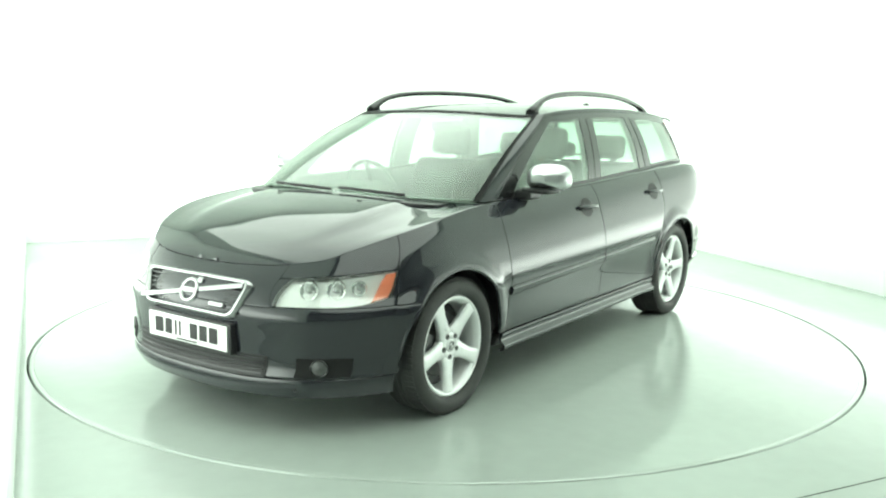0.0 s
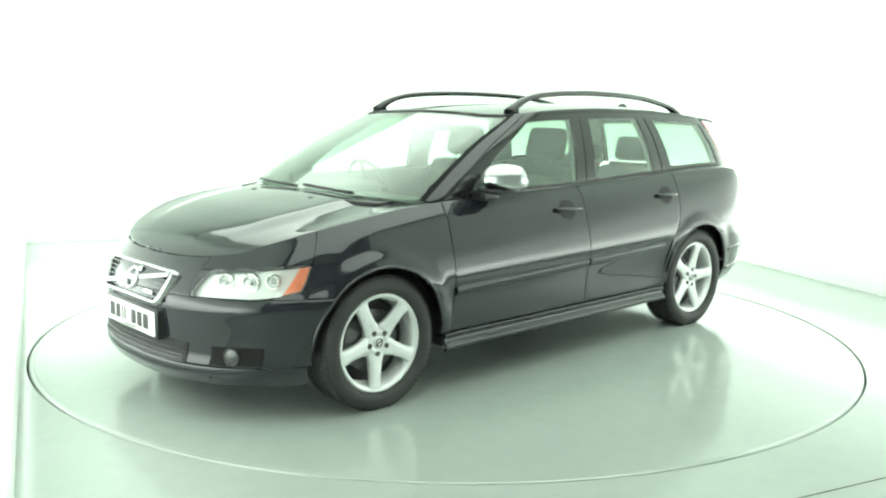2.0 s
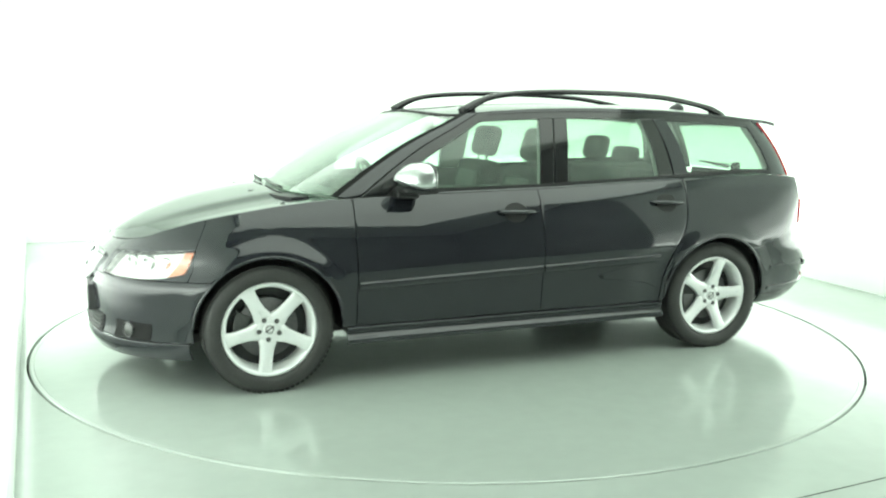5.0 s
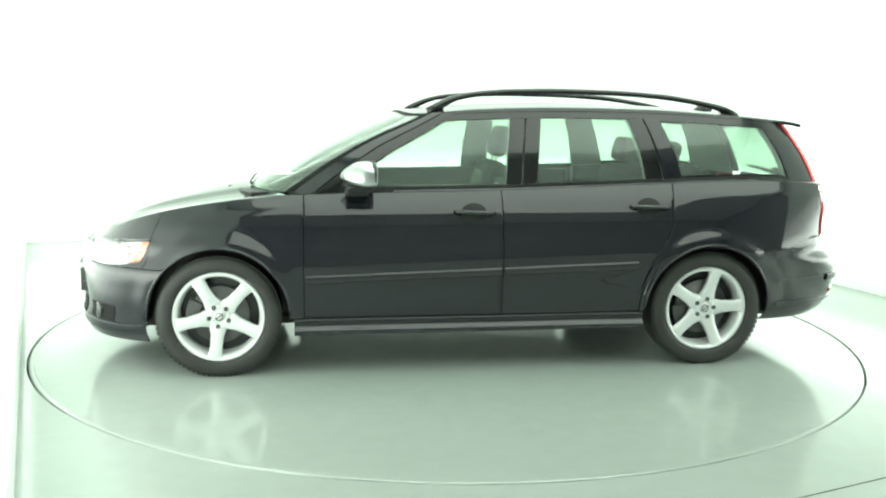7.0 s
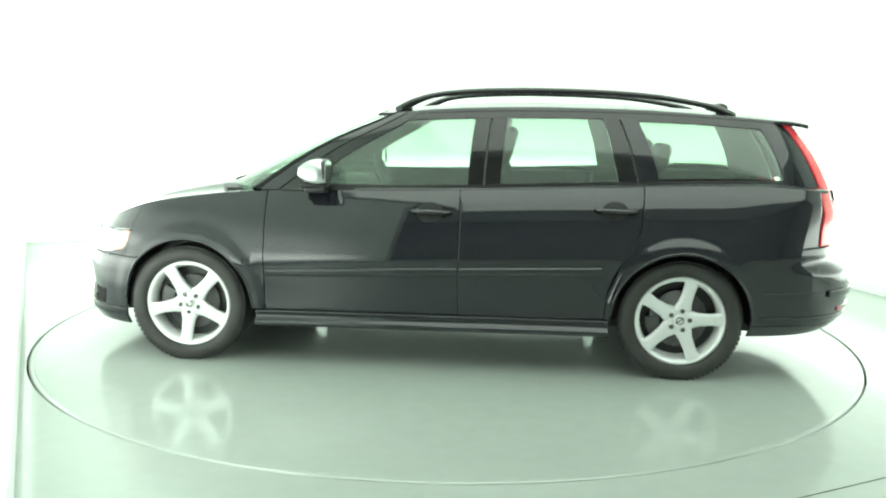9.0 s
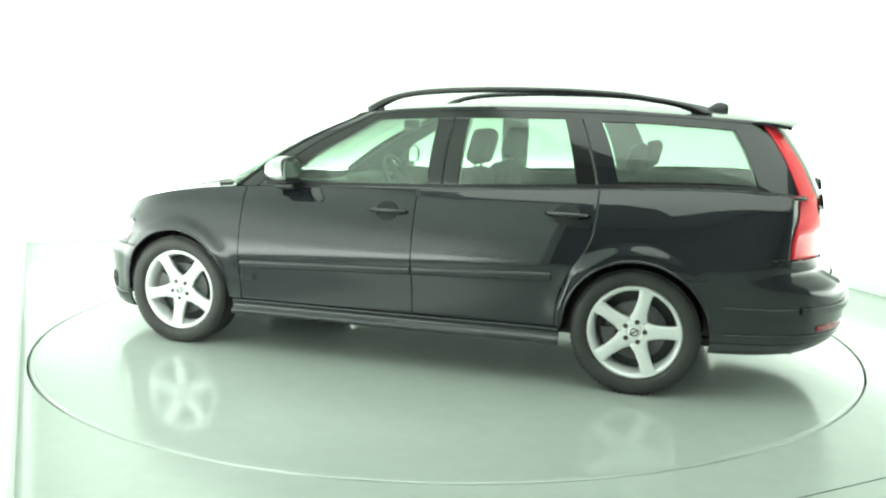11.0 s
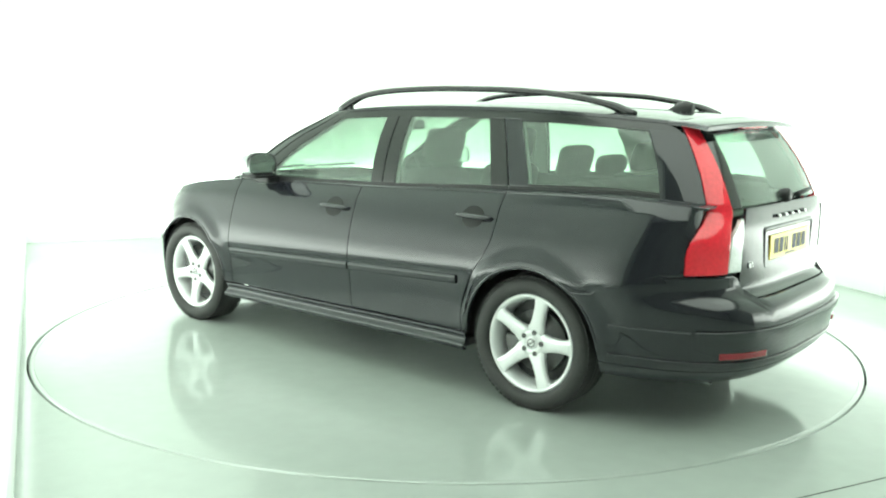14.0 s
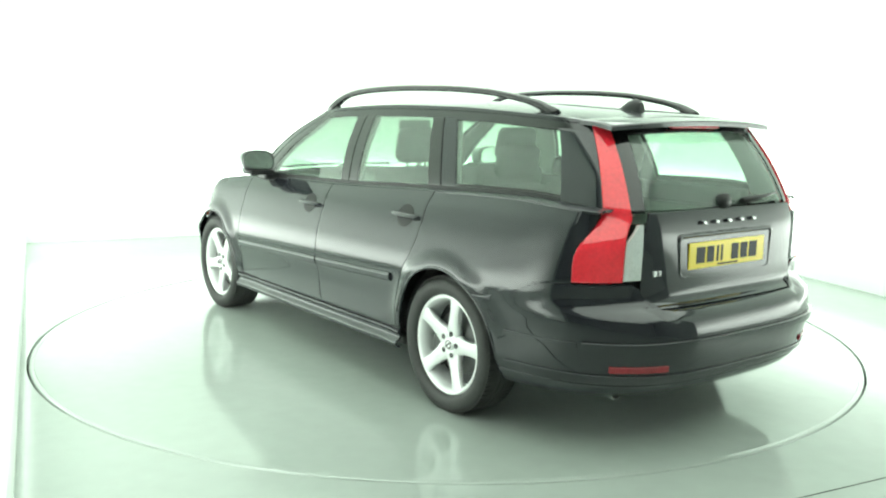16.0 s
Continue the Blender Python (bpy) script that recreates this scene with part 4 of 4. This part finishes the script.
def roof_rail(d):
    prof = curve((0.215, 0.13, 0.03, -0.10, -0.28, -0.53, -0.80, -1.11, -1.36, -1.50, -1.60), (1.368, 1.418, 1.454, 1.474, 1.486, 1.492, 1.489, 1.474, 1.442, 1.412, 1.366))
    pts, rr = [], []
    for i in range(49):
        t = i / 48
        x = 0.215 - 1.815 * t
        y = 0.582 - 0.055 * (0.2 - x)
        pts.append((x, d * y, prof(x)))
        end = min(t, 1 - t)
        rr.append(0.0175 + 0.012 * max(0, 1 - end / 0.09))
    g = part("roof_rail", tube(bmesh.new(), pts, rr, 10, 0.95), GLOSSTRIM, car, "black curved roof rail")
    for x, w in ((0.165, 0.035), (-1.545, 0.04)):
        bm = bmesh.new()
        yc = 0.582 - 0.055 * (0.2 - x)
        box(bm, (x - w, d * (yc - 0.018), roof_edge_z(x) - 0.005), (x + w, d * (yc + 0.014), prof(x)), 0.012)
        part("rail_foot", bm, GLOSSTRIM, g)
    return g


roof_rail(1), roof_rail(-1)

# ---------------------------------------------------------------- the car: roof and rear details
def spoiler():
    def fn(u, v):
        y = -0.54 + 1.08 * u
        k = (2 * u - 1)
        x0, x1 = -1.80, -2.035 + 0.05 * k ** 2
        z0, z1 = 1.372 - 0.02 * k * k, 1.352 - 0.022 * k * k
        return np.array((x0 + (x1 - x0) * v, y, z0 + (z1 - z0) * v + 0.006 * math.sin(math.pi * v)))
    return panel(fn, edged(0, 1, 20, 0.01), edged(0, 1, 8, 0.02), thick=0.022, crimp=0.005, flip=False)


part("roof_spoiler", spoiler(), PAINT, car, "dark roof spoiler above the rear window")
bm = bmesh.new()
box(bm, (-1.985, -0.16, 1.318), (-1.965, 0.16, 1.330), 0.003)
part("high_brake_light", bm, RED, car, "thin red high brake light")
# fin aerial
bm = bmesh.new()
rows = []
for i in range(9):
    t = i / 8
    x = -1.54 - 0.13 * t
    h, w = 0.010 + 0.050 * math.sin(math.pi * min(1, t * 0.72)) ** 1.2, 0.036 * math.sin(math.pi * (0.12 + 0.76 * t)) ** 0.6
    zb = roof_edge_z(x) + 0.021
    rows.append([bm.verts.new((x, w * math.cos(a), zb + h * math.sin(a))) for a in [math.pi * j / 10 for j in range(11)]])
for p, q in zip(rows, rows[1:]):
    for j in range(10):
        bm.faces.new((p[j], p[j + 1], q[j + 1], q[j])).smooth = True
bm.faces.new(rows[0])
bm.faces.new(rows[-1])
bmesh.ops.recalc_face_normals(bm, faces=bm.faces[:])
part("roof_aerial", bm, TRIM, car, "black fin aerial on the roof")

RPLATE = Matrix.Translation((-2.176, 0, 0.797)) @ Matrix(((0, 0, -1, 0), (-1, 0, 0, 0), (0, 1, 0, 0), (0, 0, 0, 1)))
plate(RPLATE @ Matrix.Translation((0, 0, 0.010)), YELLOW, "yellow rear number plate with black bars")
recess = part("plate_recess", flat_frame(bmesh.new(), rounded(0.66, 0.63, 0.190, 0.03), rounded(0.62, 0.59, 0.150, 0.02), 0.010, RPLATE @ Matrix.Translation((0, 0.002, 0))), PAINT, car, "dark recess panel round the number plate")
bm = bmesh.new()
box(bm, (-0.31, -0.078, -0.03), (0.31, 0.080, -0.005), 0.004, RPLATE)
part("recess_back", bm, TRIM, recess)
for i in range(5):
    y = -0.17 + 0.085 * i
    bm = bmesh.new()
    box(bm, (y - 0.012, 0.130, 0.0), (y + 0.012, 0.146, 0.016), 0.004, RPLATE)
    part("tailgate_badge", bm, CHROME, car)
for i in range(3):
    bm = bmesh.new()
    box(bm, (-0.462 + 0.034 * i, -0.070, -0.036), (-0.438 + 0.034 * i, -0.044, -0.002), 0.003, RPLATE)
    part("model_badge", bm, CHROME, car)


def rear_strip(z0, z1, u0, u1, lift, mat, name, label=""):
    def fn(u, v):
        z = z0 + (z1 - z0) * v
        sm = s_at(HUB_R - 0.36, z)
        p = shell(sm + (3 - sm) * (1 - abs(u)), z)
        return np.array((p[0], p[1] * (1 if u >= 0 else -1), z))
    part(name, panel(fn, edged(u0, u1, 40 if u1 - u0 > 1 else 10, 0.004), edged(0, 1, 3, 0.05), lift=lift, thick=0.014, crimp=0.005, flip=True), mat, car, label)


rear_strip(0.450, 0.484, -0.64, 0.64, 0.016, PAINT, "bumper_strip")
rear_strip(0.452, 0.478, 0.66, 0.97, 0.007, PAINT, "bumper_strip")
rear_strip(0.452, 0.478, -0.97, -0.66, 0.007, PAINT, "bumper_strip")
rear_strip(0.360, 0.386, 0.25, 0.52, 0.008, DARKRED, "rear_reflector", "red strip reflector in the bumper")
rear_strip(0.360, 0.386, -0.52, -0.25, 0.008, DARKRED, "rear_reflector", "red strip reflector in the bumper")
rear_strip(0.325, 0.347, -0.97, 0.97, 0.009, PAINT, "bumper_strip")
# rear wiper
pw = rear_glass(0.0, 0.06)
bm = bmesh.new()
tube(bm, [tuple(rear_glass(-0.02, 0.05) + np.array((-0.02, 0, 0))), tuple(rear_glass(-0.3, 0.10) + np.array((-0.022, 0, 0))), tuple(rear_glass(-0.62, 0.13) + np.array((-0.016, 0, 0)))], [0.014, 0.009, 0.005], 8)
wiper = part("rear_wiper", bm, TRIM, car, "black rear wiper")
bm = bmesh.new()
spin_profile(bm, [(0.032, -0.02), (0.032, 0.014), (0.026, 0.022), (0.001, 0.024)], 24, Matrix.Translation(tuple(pw + np.array((-0.004, 0, 0)))) @ pose(0, 0, 0, 0, -80, 0))
part("wiper_cap", bm, TRIM, wiper)
# front wipers and washer jets
for ya, yb in ((-0.02, -0.45), (0.45, 0.02)):
    bm = bmesh.new()
    pts = []
    for i in range(7):
        t = i / 6
        y = ya + (yb - ya) * t
        sv = math.asin(min(1, abs(y) / 0.78) ** 2) * 2 / math.pi * (1 if y >= 0 else -1)
        p = cabin(sv, sv, 0.012 + 0.022 * t)
        pts.append((p[0] + 0.006, p[1], p[2] + 0.007))
    tube(bm, pts, 0.008, 8)
    part("front_wiper", bm, TRIM, car, "black wiper arm and blade")
for y in (-0.272, 0.272):
    bm = bmesh.new()
    x = 1.293
    z = bonnet_mid(x) - 0.012
    box(bm, (x - 0.016, y - 0.014, z - 0.006), (x + 0.016, y + 0.014, z + 0.014), 0.005)
    part("washer_jet", bm, TRIM, car)
# fuel flap line on the far rear wing
for d in (1, -1):
    pts = []
    for i in range(29):
        a = 2 * math.pi * i / 28
        x, z = -1.55 + 0.085 * math.cos(a), 0.80 + 0.075 * math.sin(a)
        p = shell(s_at(x, z), z)
        pts.append((p[0], -(p[1] + 0.0005), p[2]))
    if d < 0:
        part("fuel_flap_gap", tube(bmesh.new(), pts, 0.0022, 6), BLACKINK, car)
# exhaust tips below the bumper
for y in (0.42, 0.52):
    bm = bmesh.new()
    spin_profile(bm, [(0.034, 0.0), (0.038, 0.0), (0.038, 0.14), (0.034, 0.14), (0.032, 0.02)], 24, Matrix.Translation((-2.06, y, 0.235)) @ pose(0, 0, 0, 0, 90, 0))
    part("exhaust_tip", bm, CHROME, car, "round steel exhaust tip")


# ---------------------------------------------------------------- the car: cabin
def front_seat(y):
    bm = bmesh.new()
    box(bm, (-0.20, y - 0.25, 0.36), (0.34, y + 0.25, 0.52), 0.05, None, 3)
    g = part("front_seat", bm, FABRIC, car, "charcoal front seat with headrest")
    lean = Matrix.Translation((-0.18, y, 0.48)) @ pose(0, 0, 0, 0, -16, 0)
    bm = bmesh.new()
    box(bm, (-0.07, -0.24, 0.0), (0.07, 0.24, 0.60), 0.055, lean, 3)
    part("backrest", bm, FABRIC, g)
    bm = bmesh.new()
    box(bm, (-0.02, -0.15, 0.06), (0.085, 0.15, 0.52), 0.03, lean, 3)
    part("backrest_insert", bm, LEATHER, g, "grey leather centre panel")
    bm = bmesh.new()
    box(bm, (-0.045, -0.14, 0.63), (0.055, 0.14, 0.83), 0.045, lean, 3)
    part("headrest", bm, FABRIC, g)
    for k in (-0.06, 0.06):
        bm = bmesh.new()
        tube(bm, [tuple(lean @ Vector((0, k, 0.56))), tuple(lean @ Vector((0, k, 0.68)))], 0.007, 8)
        part("headrest_post", bm, CHROME, g)
    return g


front_seat(0.36), front_seat(-0.36)
bm = bmesh.new()
box(bm, (-1.12, -0.62, 0.36), (-0.62, 0.62, 0.54), 0.05, None, 3)
bench = part("rear_bench", bm, FABRIC, car, "charcoal rear bench with three headrests")
lean = Matrix.Translation((-1.08, 0, 0.50)) @ pose(0, 0, 0, 0, -14, 0)
for y0, y1 in ((-0.62, 0.14), (0.16, 0.62)):
    bm = bmesh.new()
    box(bm, (-0.06, y0, 0.0), (0.06, y1, 0.54), 0.045, lean, 3)
    part("backrest", bm, FABRIC, bench)
for y in (-0.38, 0.0, 0.38):
    bm = bmesh.new()
    box(bm, (-0.04, y - 0.125, 0.575), (0.045, y + 0.125, 0.74 if y else 0.68), 0.04, lean, 3)
    part("headrest", bm, FABRIC, bench)
# dashboard, wheel, mirror, floor of the boot and door linings
bm = bmesh.new()
box(bm, (0.52, -0.72, 0.58), (0.98, 0.72, 0.90), 0.06, None, 3)
box(bm, (0.46, -0.56, 0.80), (0.74, -0.18, 0.955), 0.05, None, 3)
part("dashboard", bm, DASH, car, "dark grey plastic dashboard")
bm = bmesh.new()
WHEEL = Matrix.Translation((0.42, -0.37, 0.90)) @ pose(0, 0, 0, 0, -66, 0)
tube(bm, [tuple(WHEEL @ Vector((0.185 * math.cos(2 * math.pi * i / 32), 0.185 * math.sin(2 * math.pi * i / 32), 0))) for i in range(33)], 0.015, 8)
steering = part("steering_wheel", bm, DASH, car, "dark three-spoke steering wheel")
bm = bmesh.new()
box(bm, (-0.06, -0.07, -0.03), (0.06, 0.07, 0.02), 0.02, WHEEL)
for a in (0, 180, 270):
    box(bm, (0.04, -0.018, -0.012), (0.18, 0.018, 0.006), 0.005, WHEEL @ Matrix.Rotation(radians(a + 90), 4, "Z"))
part("steering_boss", bm, DASH, steering)
bm = bmesh.new()
box(bm, (0.18, -0.12, 1.255), (0.20, 0.12, 1.315), 0.012)
part("rear_view_mirror", bm, DASH, car)
bm = bmesh.new()
box(bm, (-1.98, -0.66, 0.55), (-1.15, 0.66, 0.60), 0.01)
part("boot_floor", bm, FABRIC, car)
bm = bmesh.new()
box(bm, (-1.95, -0.60, 0.905), (-1.28, 0.60, 0.92), 0.006)
part("luggage_cover", bm, DASH, car)
for d in (1, -1):
    bm = bmesh.new()
    box(bm, (-0.93, d * 0.66, 0.30), (0.80, d * 0.70, 0.985), 0.012)
    part("door_lining", bm, DASH, car)
    bm = bmesh.new()
    box(bm, (-1.86, d * 0.535, 0.50), (-0.94, d * 0.605, 1.02), 0.02)
    part("boot_lining", bm, DASH, car)


# ---------------------------------------------------------------- the car: wheels and underside
def make_wheel(x, y, turn, d):
    """A five-spoke alloy wheel; d is the side its face looks to, turn the angle of the first spoke."""
    base = Matrix.Translation((x, y, HUB_Z)) @ (pose(0, 0, 0, -90, 0, 0) if d > 0 else pose(0, 0, 0, 90, 0, 0))
    tyre_base = base @ Matrix.Translation((0, 0, -0.016))
    base = base @ Matrix.Diagonal((1.04, 1.04, 1, 1))
    bm = bmesh.new()
    # rim barrel and lip; local z looks outwards
    spin_profile(bm, [(0.205, -0.10), (0.196, -0.05), (0.192, 0.0), (0.197, 0.035), (0.203, 0.058), (0.211, 0.068), (0.219, 0.070), (0.225, 0.066), (0.226, 0.055), (0.215, 0.045), (0.212, -0.09), (0.205, -0.10)], 64, base)
    spin_profile(bm, [(0.062, 0.01), (0.062, 0.046), (0.056, 0.051), (0.034, 0.053), (0.032, 0.050), (0.001, 0.050)], 32, base)
    bmesh.ops.recalc_face_normals(bm, faces=bm.faces[:])
    wheel = part("wheel", bm, ALLOY, car, "five-spoke silver alloy wheel")
    for k in range(5):
        a = radians(turn + 72 * k)
        m = base @ Matrix.Rotation(a, 4, "Z")
        bm = bmesh.new()
        rows = []
        for r, hw, zt, th in ((0.040, 0.046, 0.048, 0.03), (0.070, 0.041, 0.050, 0.03), (0.095, 0.033, 0.054, 0.028), (0.150, 0.0295, 0.060, 0.026), (0.185, 0.032, 0.064, 0.022), (0.203, 0.037, 0.065, 0.02), (0.212, 0.041, 0.064, 0.02)):
            ring = [(-hw, zt - th), (-hw, zt - 0.007), (-hw * 0.86, zt), (-hw * 0.3, zt + 0.0015), (hw * 0.3, zt + 0.0015), (hw * 0.86, zt), (hw, zt - 0.007), (hw, zt - th)]
            rows.append([bm.verts.new(m @ Vector((r, t, z))) for t, z in ring])
        for p, q in zip(rows, rows[1:]):
            for i in range(len(p)):
                j = (i + 1) % len(p)
                f = bm.faces.new((p[i], q[i], q[j], p[j]))
                f.smooth = True
        bm.faces.new(rows[0])
        bm.faces.new(rows[-1])
        bmesh.ops.recalc_face_normals(bm, faces=bm.faces[:])
        part("spoke", bm, ALLOY, wheel)
    bm = bmesh.new()
    spin_profile(bm, [(0.214, -0.098), (0.232, -0.104), (0.275, -0.108), (0.300, -0.098), (0.312, -0.082), (0.317, -0.055), (0.3175, 0.0), (0.317, 0.055), (0.312, 0.082), (0.303, 0.096), (0.288, 0.1035), (0.270, 0.106), (0.256, 0.104), (0.244, 0.098), (0.236, 0.088), (0.2345, 0.070), (0.222, 0.05), (0.214, -0.098)], 72, tyre_base)
    # tread blocks at both shoulders
    for k in range(72):
        a = 2 * math.pi * k / 72
        for z0, z1 in ((0.040, 0.088), (-0.088, -0.040)):
            box(bm, (0.3125, -0.0095, z0), (0.3178, 0.0095, z1), m=tyre_base @ Matrix.Rotation(a, 4, "Z"))
    for z0 in (-0.026, 0.004):
        spin_profile(bm, [(0.3160, z0), (0.3182, z0 + 0.002), (0.3182, z0 + 0.020), (0.3160, z0 + 0.022)], 72, tyre_base)
    bmesh.ops.recalc_face_normals(bm, faces=bm.faces[:])
    part("tyre", bm, RUBBER, wheel, "black road tyre with worn tread")
    bm = bmesh.new()
    spin_profile(bm, [(0.055, -0.01), (0.075, 0.012), (0.075, 0.0), (0.142, 0.0), (0.145, -0.004), (0.145, -0.022), (0.06, -0.022)], 48, base)
    part("brake_disc", bm, DARKMETAL, wheel, "grey iron brake disc")
    bm = bmesh.new()
    for k in range(-3, 4):
        box(bm, (0.095, -0.012, -0.04), (0.165, 0.012, 0.018), 0.004, base @ Matrix.Rotation(radians(turn + 200 + k * 7.5), 4, "Z"))
    part("brake_caliper", bm, DARKMETAL, wheel)
    bm = bmesh.new()
    spin_profile(bm, [(0.19, -0.03), (0.001, -0.03)], 32, base)
    part("brake_shield", bm, TRIM, wheel)
    for k in range(5):
        a = radians(turn + 72 * k)
        bm = bmesh.new()
        q = base @ Matrix.Rotation(a, 4, "Z") @ Matrix.Translation((0.050, 0, 0.0545))
        spin_profile(bm, [(0.0125, -0.006), (0.0125, 0.001), (0.009, 0.003), (0.008, -0.002), (0.001, -0.002)], 6, q)
        part("wheel_bolt", bm, DARKMETAL, wheel)
    bm = bmesh.new()
    spin_profile(bm, [(0.030, 0.049), (0.030, 0.054), (0.027, 0.057), (0.001, 0.058)], 32, base)
    cap = part("hub_cap", bm, ALLOY, wheel)
    bm = bmesh.new()
    spin_profile(bm, [(0.020, 0.0565), (0.020, 0.059), (0.015, 0.0592), (0.015, 0.0565)], 24, base)
    box(bm, (-0.024, -0.003, 0.057), (0.024, 0.003, 0.0595), 0, base @ Matrix.Rotation(radians(35), 4, "Z"))
    part("emblem_ring", bm, DARKMETAL, wheel)
    return wheel


WY = 0.786
make_wheel(HUB_F, WY, 155.4, 1)
make_wheel(HUB_R, WY, 183.5, 1)
make_wheel(HUB_F, -WY, 40, -1)
make_wheel(HUB_R, -WY, 10, -1)

# wheel wells, floor pan, arch lips
for hub, d in ((HUB_F, 1), (HUB_F, -1), (HUB_R, 1), (HUB_R, -1)):
    bm = bmesh.new()
    rows = []
    for y in (0.835, 0.80, 0.56):
        r = ARCH + (0.0 if y < 0.83 else 0.004)
        rows.append([bm.verts.new((hub + r * math.cos(a), d * y, HUB_Z + r * math.sin(a))) for a in [radians(-4 + 188 * i / 32) for i in range(33)]])
    for p, q in zip(rows, rows[1:]):
        for i in range(32):
            bm.faces.new((p[i], p[i + 1], q[i + 1], q[i])).smooth = True
    bm.faces.new(rows[-1])
    part("wheel_arch_liner", bm, TRIM, car, "black plastic wheel arch liner")
for hub, d in ((HUB_F, 1), (HUB_F, -1), (HUB_R, 1), (HUB_R, -1)):
    pts = []
    for i in range(41):
        a = radians(2 + 176 * i / 40)
        x, z = hub + (ARCH + 0.004) * math.cos(a), HUB_Z + (ARCH + 0.004) * math.sin(a)
        p = shell(s_at(x, z), z)
        pts.append((p[0], d * (p[1] - 0.002), p[2]))
    part("arch_lip", tube(bmesh.new(), pts, 0.0075, 8), PAINT, car)
bm = bmesh.new()
box(bm, (-2.05, -0.55, 0.20), (2.02, 0.55, 0.26), 0.02)
box(bm, (-0.9, -0.80, 0.205), (0.88, 0.80, 0.27), 0.02)
part("floor_pan", bm, TRIM, car, "dark underside of the car")
# dark inner skin that closes the gaps between the panels
for lo, hi in (((-0.93, 0.70, 0.26), (0.90, 0.74, 0.93)), ((0.90, 0.50, 0.30), (1.68, 0.55, 0.70)), ((-1.75, 0.50, 0.26), (-0.93, 0.55, 0.93))):
    for d in (1, -1):
        bm = bmesh.new()
        box(bm, (lo[0], d * lo[1], lo[2]), (hi[0], d * hi[1], hi[2]))
        part("inner_panel", bm, TRIM, car)
for lo, hi in (((1.66, -0.55, 0.26), (1.86, 0.55, 0.62)), ((-2.05, -0.5, 0.26), (-1.96, 0.5, 0.93))):
    bm = bmesh.new()
    box(bm, lo, hi)
    part("inner_panel", bm, TRIM, car)

# ---------------------------------------------------------------- motion
CAR_OFF = (0.013, 0.126)


def motions():
    """The turntable carries the car round: it starts up over one second, then runs evenly."""
    start = curve((0.0, 0.5, 1.0, 1.5, 2.0), (234.79, 232.90, 230.15, 226.56, 223.13))

    def heading(t):
        return start(t) if t < 2 else 181.93 - 6.866 * (t - 8)
    times = [0.0, 0.25, 0.5, 0.75, 1.0, 1.5, 2.0] + [3.0 + i for i in range(14)]
    car_rows, disc_rows = [], []
    for t in times:
        h = heading(t)
        m = pose(0, 0, 0, 0, 0, h) @ Matrix.Translation((CAR_OFF[0], CAR_OFF[1], 0))
        car_rows.append((t, m))
        disc_rows.append((t, pose(0, 0, 0, 0, 0, h)))
    walk(car, car_rows)
    walk(turntable, disc_rows)


motions()
